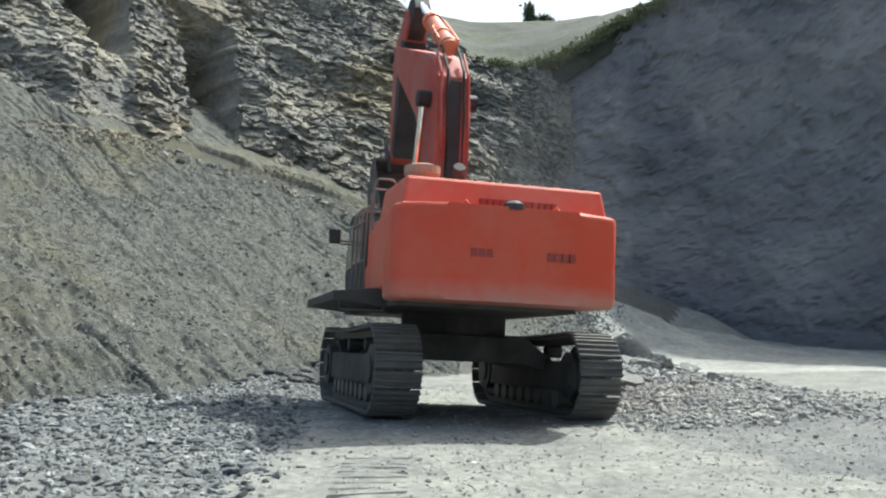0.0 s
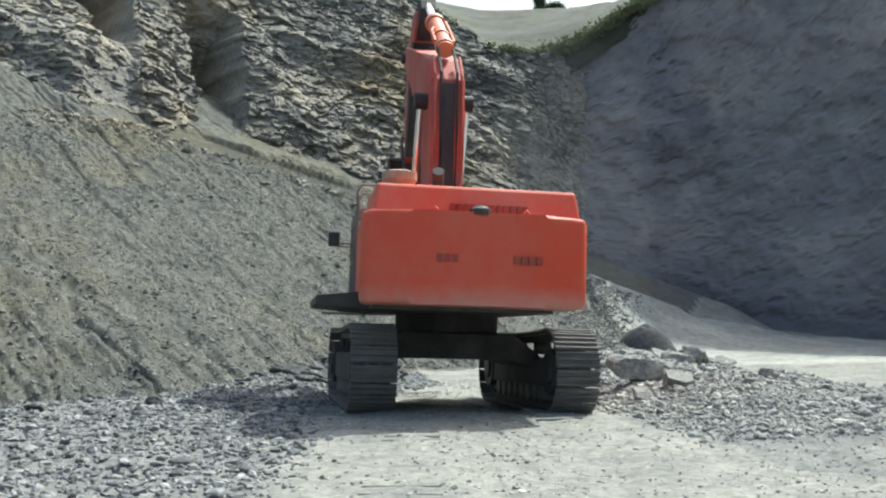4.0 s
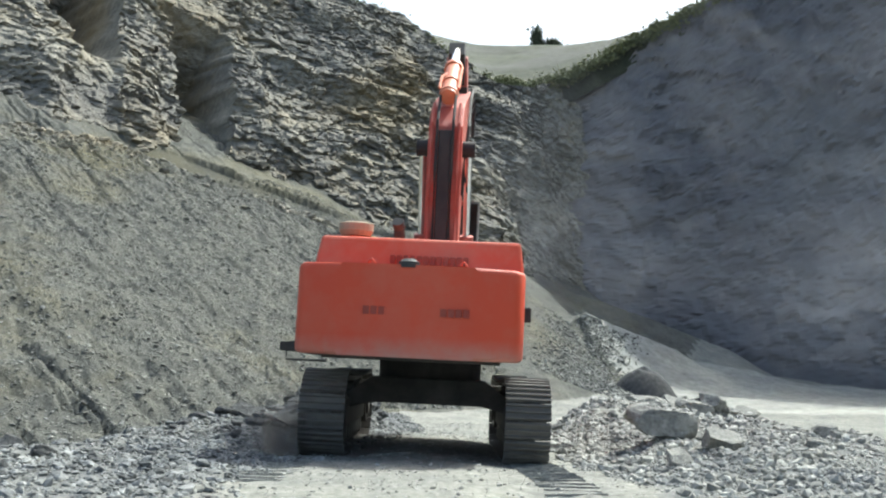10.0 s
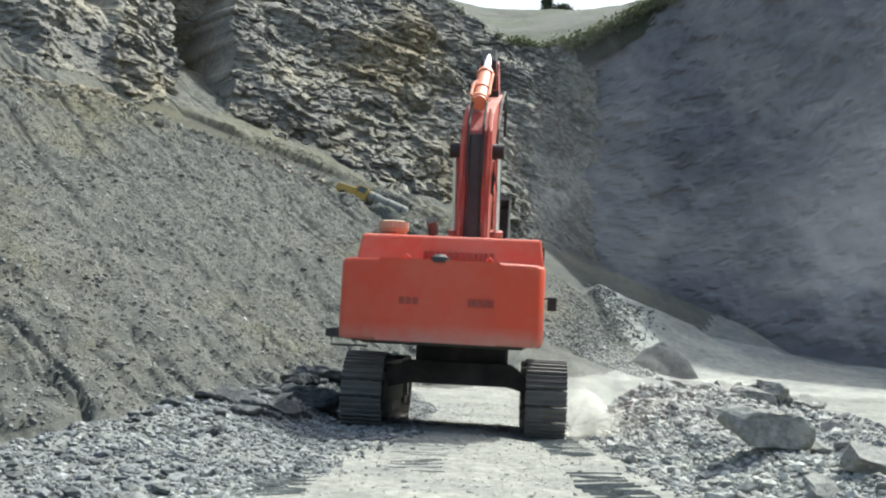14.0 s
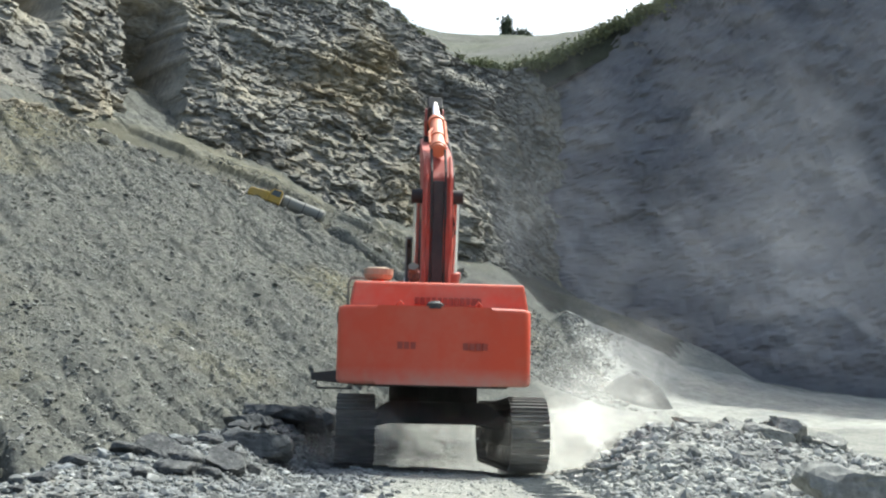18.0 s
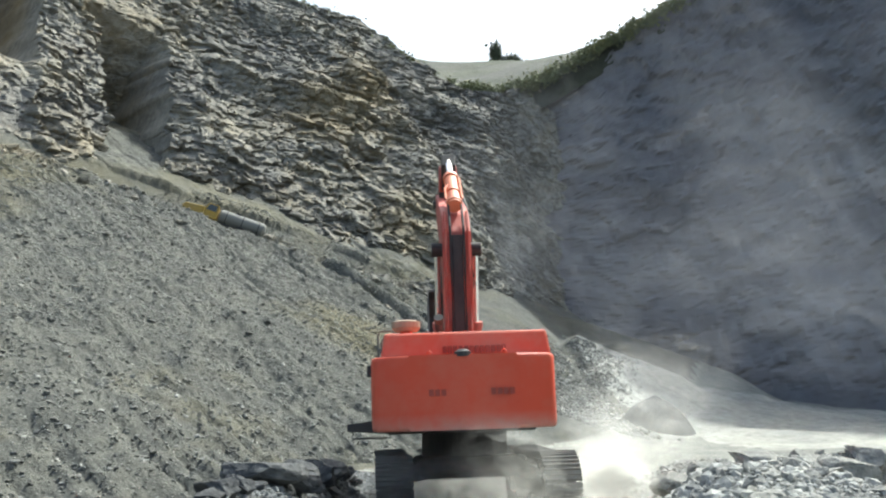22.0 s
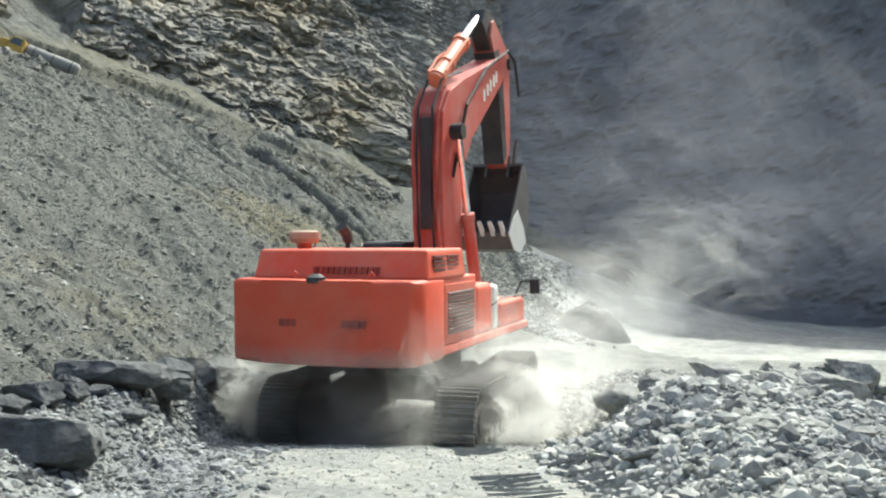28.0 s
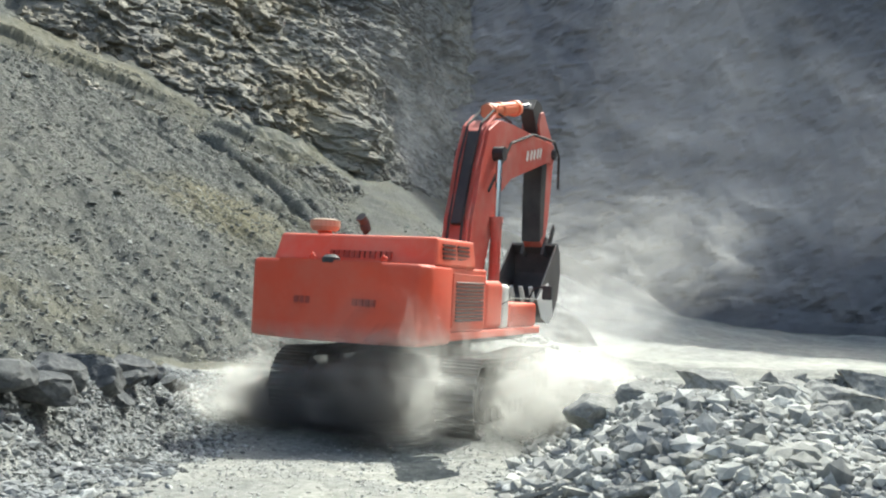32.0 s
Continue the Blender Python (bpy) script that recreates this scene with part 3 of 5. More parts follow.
def scatter(name, xs, ys, sizes, mat, label, z=None, flat=0.6, sink=0.25, rng=None):
    """Many small broken stones in one mesh of kind stuff."""
    rng = rng or np.random.default_rng(len(name))
    v, f = ico_arrays()
    n = len(xs)
    z = ground_z(xs, ys) if z is None else z
    jit = v[None] * rng.uniform(0.62, 1.25, (n, len(v), 1))
    jit = jit * np.stack([rng.uniform(0.75, 1.4, n), rng.uniform(0.7, 1.2, n), rng.uniform(0.7, 1.2, n) * flat], 1)[:, None, :]
    a, b = rng.uniform(0, 6.28, n), rng.normal(0, 0.45, n)
    ca, sa, cb, sb = np.cos(a), np.sin(a), np.cos(b), np.sin(b)
    x, y, zz = jit[..., 0], jit[..., 1] * cb[:, None] - jit[..., 2] * sb[:, None], jit[..., 1] * sb[:, None] + jit[..., 2] * cb[:, None]
    x, y = x * ca[:, None] - y * sa[:, None], x * sa[:, None] + y * ca[:, None]
    P = np.stack([x, y, zz], 2) * sizes[:, None, None] + np.stack([xs, ys, z + sizes * flat * (0.5 - sink)], 1)[:, None, :]
    F = f[None] + (np.arange(n) * len(v))[:, None, None]
    ob = new(name, mesh_from(name, P.reshape(-1, 3), F.reshape(-1, 3), mat, False))
    return tagged(ob, label, "stones", kind="stuff")


def power_sizes(rng, n, lo, hi, k=2.2):
    u = rng.uniform(0, 1, n)
    return (lo ** -k + u * (hi ** -k - lo ** -k)) ** (-1 / k)


def build_stones():
    rng = np.random.default_rng(3)
    # gravel on the left verge
    n = 50000
    y = 1 + 47 * rng.uniform(0, 1, n) ** 0.8
    wide = np.interp(y, [0, 10, 14, 18, 22, 25, 28, 32, 44], [5.2, 5.0, 4.6, 3.9, 3.2, 2.9, 2.4, 1.9, 1.4])
    x = left_edge(y) - 0.4 + (wide + 0.6) * rng.uniform(0, 1, n) ** 0.9 + rng.normal(0, 0.25, n)
    scatter("gravel", x, y, power_sizes(rng, n, 0.02, 0.10, 2.3), M_stone, "blue-grey broken gravel along the road verge", rng=rng)
    # fine gravel on the road
    n = 52000
    y = 1.5 + 42 * rng.uniform(0, 1, n) ** 1.1
    x = rng.uniform(-5.5, 8.5, n)
    strip = np.exp(-((x - 0.65) / 0.55) ** 2) * np.clip((17 - y) / 5, 0, 1)
    keep = rng.uniform(0, 1, n) < np.clip(strip + 0.35 + 0.4 * np.clip((y - 22) / 4, 0, 1) + 0.4 * np.clip(np.abs(x + 0.1) - 2.4, 0, 1), 0, 1)
    scatter("road_gravel", x[keep], y[keep], power_sizes(rng, n, 0.010, 0.042, 2.4)[keep], M_rubble, "small pale chippings scattered on the road", rng=rng)
    # prints that the crawler shoes have pressed into the road
    bars = []
    for side, x0, y0, y1 in ((1, 1.78, 16.5, 40.0), (-1, -1.85, 17.0, 40.0), (1, -0.35, 7.5, 15.0), (-1, -0.5, 21.0, 27.0), (1, 2.7, 24.0, 32.0)):
        for k in np.arange(y0, y1, 0.28):
            if vnoise(np.array([[k * 0.35, side * 3.1 + x0, 0.0]]), 91)[0] < (-0.6 if x0 > 1 else -0.1):
                continue
            mid = x0 + float(np.interp(k, [0, 10, 20, 30, 42], [0.0, -0.05, 0.0, 0.25, 1.6])) - 0.1
            bars.append((mid, k, rng.uniform(0.33, 0.38), rng.uniform(0.5, 1.0) * (0.028 if x0 > 1 else 0.014), rng.normal(0.03, 0.015)))
    b = np.array(bars)
    z = ground_z(b[:, 0], b[:, 1])
    zl, zr = ground_z(b[:, 0] - b[:, 2], b[:, 1]), ground_z(b[:, 0] + b[:, 2], b[:, 1])
    V = []
    for sx, zz in ((-1, zl), (1, zr)):
        yy = b[:, 1] + sx * b[:, 2] * b[:, 4]
        for dy, dz in ((-0.02, -0.02), (0.0, None), (0.12, -0.02)):
            V.append(np.stack([b[:, 0] + sx * b[:, 2], yy + dy, np.maximum(zz, z - 0.02) + (b[:, 3] if dz is None else dz)], 1))
    V = np.stack(V, 1).reshape(-1, 3)
    q = np.array([[0, 1, 4, 3], [1, 2, 5, 4], [0, 3, 5, 2]])
    F = (q[None] + 6 * np.arange(len(b))[:, None, None]).reshape(-1, 4)
    tagged(new("track_prints", mesh_from("track_prints", V, F, M_road)), "ribbed crawler prints pressed into the dusty road", "tracks", kind="stuff")
    # rubble on the right
    n = 44000
    y = 14 + 32 * rng.uniform(0, 1, n) ** 0.9
    edge = np.interp(y, [0, 12, 20, 30, 40, 60], [4.6, 3.6, 2.5, 2.7, 5.6, 9.0])
    x = edge + rng.gamma(2.0, 1.5, n) - 0.3
    scatter("rubble", x, y, power_sizes(rng, n, 0.022, 0.12, 2.1) * np.interp(y, [14, 25, 32], [0.75, 1.0, 1.5]), M_rubble, "bank of pale broken rubble beside the road", flat=0.8, rng=rng)
    # a streak of dark rubble on the talus
    n = 7000
    y = rng.uniform(66, 84, n)
    x = 8.5 + 0.2 * (y - 66) + rng.normal(1.5, 1.6, n)
    scatter("talus_rubble", x, y, power_sizes(rng, n, 0.05, 0.18, 2.1), M_chip, "broken stones strewn on the talus", rng=rng)
    # chips on the scree
    n = 170000
    x, y = rng.uniform(-36, 16, n), rng.uniform(30, 86, n)
    s = scree_z(x, y)
    keep = (s > -2.5) & (s < 15.5) & (s > road_z(y) - 1.0)
    x, y = x[keep], y[keep]
    scatter("scree_chips", x, y, power_sizes(rng, len(x), 0.026, 0.14, 2.2), M_chip, "loose angular chips lying on the scree", z=slope_z(x, y), flat=0.48, sink=0.32, rng=rng)
    # fallen blocks along the cliff's foot
    n = 5000
    x = rng.uniform(-30, 6, n)
    y = np.interp(x, [-34, -26, -19.4, -14.5, -9, 0, 6], [70, 76.5, 81.0, 82.4, 83.4, 83.6, 86]) - 0.2 - rng.gamma(1.5, 1.0, n)
    scatter("fallen_blocks", x, y, power_sizes(rng, n, 0.07, 0.5, 2.1), M_cliff, "fallen angular blocks along the cliff foot", z=slope_z(x, y), flat=0.7, sink=0.3, rng=rng)


build_stones()


def boulder_mesh(seed, flat=0.65):
    """An angular split boulder: a ball cut by random planes, then roughened."""
    rng = np.random.default_rng(seed)
    bm = bmesh.new()
    bmesh.ops.create_icosphere(bm, subdivisions=4, radius=1.0)
    v = np.array([q.co[:] for q in bm.verts])
    for k in range(15):
        n = rng.normal(size=3)
        d = rng.uniform(0.62, 0.9)
        if k < 2:
            n = 0.35 * n
            n[2] += 1 if k % 2 else -1
            d = rng.uniform(0.42, 0.6)
        n /= np.linalg.norm(n)
        over = np.maximum(v @ n - d, 0)
        v = v - over[:, None] * n
    v = v * np.array([1.15, 0.9, flat]) * (1 + 0.10 * fbm(v * 2.2 + seed, 4, seed))[:, None] + 0.022 * np.stack([vnoise(v * 9 + k, seed + k) for k in range(3)], 1)
    for q, c in zip(bm.verts, v):
        q.co = c
    me = bpy.data.meshes.new("boulder")
    bm.to_mesh(me)
    bm.free()
    me.materials.append(M_boulder)
    return me


def build_boulders():
    rng = np.random.default_rng(12)
    kinds = [boulder_mesh(100 + k, (0.62, 0.5, 0.75, 0.55, 0.45, 0.7)[k]) for k in range(6)]

    scree_kinds = [me.copy() for me in kinds]
    for me in scree_kinds:
        me.materials[0] = M_chip
    pale_kinds = [me.copy() for me in kinds]
    for me in pale_kinds:
        me.materials[0] = M_rubble

    def put(x, y, size, kind, turn, label, group, sink=0.3, tilt=0.0):
        ob = new("boulder", (pale_kinds if "bank" in label else kinds)[kind])
        z = float(ground_z(np.array([x]), np.array([y]))[0])
        ob.matrix_basis = pose(x, y, z + size * (0.5 - sink), math.degrees(tilt), 0, turn) @ Matrix.Diagonal((size, size, size, 1))
        tagged(ob, label, "boulder", group)

    dark, pale = "grey split boulder at the road edge, shade in its dark colour", "pale flat slab of broken rock in the rubble bank"
    for x, y, size, kind, turn in ((-2.6, 28.5, 0.6, 0, 20), (-2.85, 26.0, 0.38, 3, 75), (-2.75, 32.1, 0.66, 1, 30), (-2.5, 33.5, 0.6, 4, 160), (-2.35, 34.8, 0.42, 2, 50), (-2.1, 36.2, 0.52, 5, 100), (-2.4, 37.3, 0.5, 0, 15),
                                   (-1.9, 37.4, 0.34, 3, 60), (-3.2, 30.2, 0.36, 5, 140), (-2.0, 38.6, 0.5, 2, 20), (-2.3, 40.4, 0.55, 1, 60), (-3.3, 24.9, 0.26, 4, 10)):
        put(x, y, size, kind, turn, "large slab of rock at the road edge, shade in its dark colour", "boulders along the verge", 0.22, rng.normal(0, 0.25))
    for x, y, size, kind, turn in ((-2.6, 26.7, 0.21, 2, 40), (-2.85, 27.2, 0.16, 5, 10), (-2.55, 27.6, 0.13, 0, 70), (-2.45, 29.6, 0.18, 3, 120), (-2.3, 31.0, 0.2, 4, 30), (-2.1, 33.0, 0.17, 1, 80), (-3.6, 24.4, 0.2, 5, 45), (-2.9, 25.2, 0.17, 2, 0)):
        put(x, y, size, kind, turn, dark, "boulders along the verge")
    for x, y, size, kind, turn, tilt in ((3.95, 21.8, 0.85, 0, 25, 0.3), (4.25, 19.7, 0.5, 3, 70, 0.2), (5.3, 35.3, 0.75, 2, 10, 0.5), (5.9, 34.9, 0.62, 0, -35, 0.6), (6.6, 34.3, 0.95, 4, 40, 0.6), (7.2, 33.6, 0.75, 3, 80, 0.4),
                                         (7.7, 32.9, 0.8, 0, 15, 0.5), (8.3, 33.3, 0.75, 5, 60, 0.3), (8.8, 32.3, 0.6, 4, 120, 0.3), (6.9, 35.3, 0.55, 2, 100, 0.3), (8.0, 34.6, 0.6, 1, 10, 0.4), (9.3, 33.5, 0.6, 3, 45, 0.3), (9.9, 32.0, 0.55, 0, 75, 0.3), (7.0, 32.2, 0.45, 5, 200, 0.4), (5.9, 33.2, 0.36, 3, 150, 0.3)):
        put(x, y, size * 0.75, kind, turn, pale, "slabs in the rubble bank", 0.05 if y < 25 else 0.34, 0.5 * tilt)
    for k in range(46):
        y = rng.uniform(17, 42)
        edge = np.interp(y, [0, 12, 20, 30, 40, 60], [4.6, 3.6, 2.5, 2.7, 5.6, 9.0])
        put(edge + rng.gamma(2.2, 1.3) + 0.4, y, rng.uniform(0.10, 0.26), int(rng.integers(6)), rng.uniform(0, 360), "broken grey rock lying in the rubble bank", "rocks in the rubble bank", 0.2, rng.normal(0, 0.4))
    for k in range(30):
        y = rng.uniform(12, 46)
        put(left_edge(np.array([y]))[0] + rng.normal(0.5, 0.5), y, rng.uniform(0.07, 0.2), int(rng.integers(6)), rng.uniform(0, 360), "grey-blue rock on the verge gravel", "rocks on the verge", 0.2, rng.normal(0, 0.4))
    for k in range(26):
        y = rng.uniform(25, 42)
        put(left_edge(np.array([y]))[0] + 0.4 + rng.normal(0, 0.3), y, rng.uniform(0.12, 0.3), int(rng.integers(6)), rng.uniform(0, 360), "jagged rock piled at the road edge, shade in its dark colour", "rocks on the verge", 0.05, rng.normal(0, 0.6))
    for k in range(20):
        x, y = rng.uniform(-24, 2), rng.uniform(42, 74)
        z = float(slope_z(np.array([x]), np.array([y]))[0])
        if z < -0.6 or z > 13:
            continue
        ob = new("boulder", scree_kinds[int(rng.integers(6))])
        size = rng.uniform(0.09, 0.26)
        ob.matrix_basis = pose(x, y, z + size * 0.15, 0, 0, rng.uniform(0, 360)) @ Matrix.Diagonal((size, size, size, 1))
        tagged(ob, "single grey stone lying on the scree", "boulder", "stones on the scree")


def build_heap():
    u, a = np.meshgrid(np.linspace(0, 1, 40), np.linspace(0, 2 * np.pi, 72), indexing="ij")
    x, y = 2.5 * u * np.cos(a), 2.6 * u * np.sin(a)
    base = float(ground_z(np.array([15.0]), np.array([71.0]), False)[0]) - 0.15
    z = (1.05 - base) * (1 - u ** 2) ** 1.1 + 0.12 * fbm(xyz(x, y) * 1.7, 4, 81).reshape(u.shape) * (1 - u) - 0.3 * u ** 4
    tagged(new("spoil_mound", mesh_from("spoil_mound", xyz(x + 15.0, y + 71.0, z + base), grid_faces(40, 72), M_dark, True)), "dark rounded mound of fine crushed rock", "mound")


def build_truck():
    """A tank truck, nose along +y, standing on z = 0."""
    d = thing("tank_truck", None, "yellow-nosed tank truck with long dusty grey tank on the haul ramp", "truck")
    bm = new_bm()
    box(bm, -0.4, 0.4, -3.3, 3.2, 0.55, 0.78, 0.03)
    part("chassis", bm, M_under, d)
    bm = new_bm()
    prism(bm, [(1.75, 0.75), (3.5, 0.7), (3.6, 1.15), (3.4, 1.5), (1.75, 1.72)], -0.95, 0.95, 0.1, seg=3)
    nose = part("bonnet", bm, M_yellow, d, "dusty yellow bonnet")
    for x in (-0.7, 0.7):
        bm = new_bm()
        rod(bm, (x, 3.5, 1.1), (x, 3.62, 1.1), 0.12, 14)
        part("headlamp", bm, M_white, nose)
    bm = new_bm()
    box(bm, -0.5, 0.5, 3.5, 3.6, 0.8, 1.3, 0.02)
    part("radiator_grille", bm, M_black, nose)
    bm = new_bm()
    prism(bm, [(0.62, 0.78), (1.74, 0.78), (1.74, 1.75), (1.5, 2.12), (0.72, 2.15), (0.62, 2.05)], -1.0, 1.0, 0.06)
    cab = part("cab", bm, M_yellow, d)
    bm = new_bm()
    prism(bm, [(1.75, 1.76), (1.53, 2.08), (1.55, 2.1), (1.78, 1.78)], -0.9, 0.9)
    part("windscreen", bm, M_glass, cab)
    for x in (-1.015, 1.0):
        bm = new_bm()
        prism(bm, [(0.78, 1.45), (1.66, 1.45), (1.45, 2.04), (0.78, 2.05)], x, x + 0.015)
        part("side_window", bm, M_glass, cab)
    bm = new_bm()
    rod(bm, (0, -3.3, 1.42), (0, 0.4, 1.42), 0.66, 28)
    rod(bm, (0, -3.5, 1.42), (0, -3.3, 1.42), 0.45, 28, 0.66)
    rod(bm, (0, 0.4, 1.42), (0, 0.55, 1.42), 0.66, 28, 0.5)
    tank = part("tank", bm, M_body, d, "long grey dust-covered tank", True)
    for y in (-2.9, -1.5, -0.1):
        bm = new_bm()
        rod(bm, (0, y - 0.04, 1.42), (0, y + 0.04, 1.42), 0.685, 28)
        part("tank_band", bm, M_under, tank)
    bm = new_bm()
    rod(bm, (0, -1.0, 2.05), (0, -1.0, 2.2), 0.24, 16)
    part("filler_hatch", bm, M_under, tank)
    bm = new_bm()
    tube(bm, [(0.85, 0.5, 0.8), (0.85, 0.5, 2.2), (0.85, 0.42, 2.3)], 0.06, 8)
    part("exhaust_pipe", bm, M_black, d)
    for y in (-2.6, -1.5, 2.6):
        for x in (-0.85, 0.85):
            bm = new_bm()
            rod(bm, (x - 0.16, y, 0.46), (x + 0.16, y, 0.46), 0.46, 20)
            w = part("wheel", bm, M_rubber, d)
            bm = new_bm()
            rod(bm, (x - 0.175, y, 0.46), (x + 0.175, y, 0.46), 0.24, 14)
            part("rim", bm, M_under, w)
    for o in d.children_recursive:
        o.data.transform(Matrix.Diagonal((0.75, 0.8, 0.72, 1)))
    return d


def build_tree():
    rng = np.random.default_rng(9)
    for x, y, h, w, name in ((24.0, 224.0, 5.6, 1.3, "tree"), (27.6, 224.0, 3.0, 2.2, "shrub")):
        z = 73.0
        t = thing(name, pose(x, y, z), "small dark bushy tree on the ridge" if name == "tree" else "low pale shrub on the ridge", name)
        bm = new_bm()
        rod(bm, (0, 0, -0.5), (0.1, 0, h * 0.75), 0.28, 10, 0.08)
        for k in range(7):
            a, hz = rng.uniform(0, 6.28), h * rng.uniform(0.25, 0.7)
            rod(bm, (0.05, 0, hz), (w * 0.7 * math.cos(a), w * 0.7 * math.sin(a), hz + 0.9), 0.09, 6, 0.03)
        part("trunk", bm, M_bark, t)
        n = 900
        c = rng.normal(size=(n, 3)) * np.array([w * 0.5, w * 0.5, h * 0.24]) + np.array([0, 0, h * 0.58])
        tri = rng.normal(size=(n, 3, 3)) * 0.28 + c[:, None]
        me = mesh_from("crown", tri.reshape(-1, 3), np.arange(3 * n).reshape(-1, 3), M_leaf)
        ob = new("crown", me)
        ob.parent = t
    # tufts and bushes along the rims
    n = 1700
    x = np.where(rng.uniform(0, 1, n) < 0.6, rng.uniform(8, 40, n), rng.uniform(-30, 62, n))
    rim_y = np.interp(x, [-40, -22, -5.5, 6.5, 16, 27, 34, 43, 55, 64], [118, 123, 124, 118, 114, 110, 106.3, 102, 95, 89])
    rim_z = np.interp(x, [-40, -22, -13, -5.5, 1, 6.5, 11, 16, 20.5, 27, 34, 43, 55, 64], [57.2, 49.8, 46.6, 44.1, 38.5, 34.4, 32.9, 34, 36.5, 39.8, 43, 46.6, 50, 52.5])
    c = np.stack([x, rim_y + rng.uniform(-1.2, 2.5, n), rim_z + rng.uniform(-0.5, 0.7, n)], 1)
    tri = (c[:, None, None] + rng.normal(size=(n, 14, 3, 3)) * 0.17 + rng.normal(size=(n, 14, 1, 3)) * 0.32).reshape(-1, 3)
    ob = new("rim_shrubs", mesh_from("rim_shrubs", tri, np.arange(len(tri)).reshape(-1, 3), M_shrub))
    tagged(ob, "scrubby green growth along the quarry rim", "shrubs", kind="stuff")


build_boulders()
build_heap()
TRUCK = build_truck()
build_tree()


# ---------------------------------------------------------------- airborne dust
def dust_material(name, density, scale, col):
    m = bpy.data.materials.new(name)
    m.use_nodes = True
    n, l = m.node_tree.nodes, m.node_tree.links
    n.remove(n["Principled BSDF"])
    v = tex_coord(n, l)
    a = noise_node(n, l, v, scale, 2, 0.45)
    fac = ramp(n, l, a, [(0.30, (0, 0, 0)), (0.72, (density,) * 3)])
    # thins out from the middle of the cloud to its rim
    g = n.new("ShaderNodeTexCoord")
    mid, far, thin = n.new("ShaderNodeVectorMath"), n.new("ShaderNodeVectorMath"), n.new("ShaderNodeMapRange")
    mid.operation, far.operation, thin.interpolation_type = "SUBTRACT", "LENGTH", "SMOOTHSTEP"
    mid.inputs[1].default_value = (0.5, 0.5, 0.5)
    l.new(g.outputs["Generated"], mid.inputs[0])
    l.new(mid.outputs[0], far.inputs[0])
    for k, value in (("From Min", 0.08), ("From Max", 0.47), ("To Min", 1.0), ("To Max", 0.0)):
        thin.inputs[k].default_value = value
    l.new(far.outputs["Value"], thin.inputs[0])
    fac = mix(n, l, 1.0, fac, thin.outputs[0], "MULTIPLY")
    tr, di, tl, add, mx = (n.new("ShaderNode" + k) for k in ("BsdfTransparent", "BsdfDiffuse", "BsdfTranslucent", "MixShader", "MixShader"))
    di.inputs[0].default_value = tl.inputs[0].default_value = (*col, 1)
    up = n.new("ShaderNodeCombineXYZ")
    for k in range(3):
        up.inputs[k].default_value = SUN[k]
    add.inputs[0].default_value = 0.15
    l.new(up.outputs[0], di.inputs["Normal"])
    l.new(up.outputs[0], tl.inputs["Normal"])
    l.new(di.outputs[0], add.inputs[1])
    l.new(tl.outputs[0], add.inputs[2])
    l.new(fac, mx.inputs[0])
    l.new(tr.outputs[0], mx.inputs[1])
    l.new(add.outputs[0], mx.inputs[2])
    l.new(mx.outputs[0], n["Material Output"].inputs[0])
    return m


M_dust = dust_material("track_dust", 0.22, 1.1, (0.74, 0.74, 0.70))
M_puff = dust_material("fine_dust", 0.075, 0.9, (0.8, 0.8, 0.76))
M_thin = dust_material("thin_dust", 0.19, 0.7, (0.8, 0.8, 0.76))
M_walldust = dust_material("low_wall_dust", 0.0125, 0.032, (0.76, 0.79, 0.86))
M_low = dust_material("drifting_dust", 0.036, 0.3, (0.92, 0.92, 0.9))
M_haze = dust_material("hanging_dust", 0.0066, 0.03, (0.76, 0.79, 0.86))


def dust_mesh(name, size, shells, mat, seed):
    """Nested ragged skins of floating dust, denser towards the middle."""
    bm = bmesh.new()
    bmesh.ops.create_icosphere(bm, subdivisions=3, radius=1.0)
    v = np.array([q.co[:] for q in bm.verts])
    f = np.array([[q.index for q in t.verts] for t in bm.faces])
    bm.free()
    V, F = [], []
    for k in range(shells):
        r = (k + 1) / shells
        w = v * (r ** 0.8 * (1 + 0.6 * fbm(v * 1.5 + seed + 0.23 * k, 3, seed)))[:, None] + 0.1 * np.array([math.sin(2.1 * k), math.cos(1.7 * k), 0.6 * math.sin(1.3 * k)])
        V.append(w * np.array(size))
        F.append(f + k * len(v))
    return mesh_from(name, np.concatenate(V), np.concatenate(F), mat, True)


def dust(size, shells, mat, seed, label):
    ob = new("dust_cloud", dust_mesh("dust_cloud", size, shells, mat, seed))
    return tagged(ob, label, "dust", "airborne dust")


HAZE = []
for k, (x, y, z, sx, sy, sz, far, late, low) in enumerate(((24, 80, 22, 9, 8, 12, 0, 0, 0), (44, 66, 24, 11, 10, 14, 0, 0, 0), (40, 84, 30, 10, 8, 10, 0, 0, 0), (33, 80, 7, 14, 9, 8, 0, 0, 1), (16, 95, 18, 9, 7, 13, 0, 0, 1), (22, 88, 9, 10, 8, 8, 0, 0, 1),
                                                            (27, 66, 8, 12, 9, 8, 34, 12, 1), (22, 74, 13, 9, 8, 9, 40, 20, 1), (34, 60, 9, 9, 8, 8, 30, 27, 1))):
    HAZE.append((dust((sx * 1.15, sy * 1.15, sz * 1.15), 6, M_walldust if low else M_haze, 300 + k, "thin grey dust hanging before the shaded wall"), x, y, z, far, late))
LOW = []
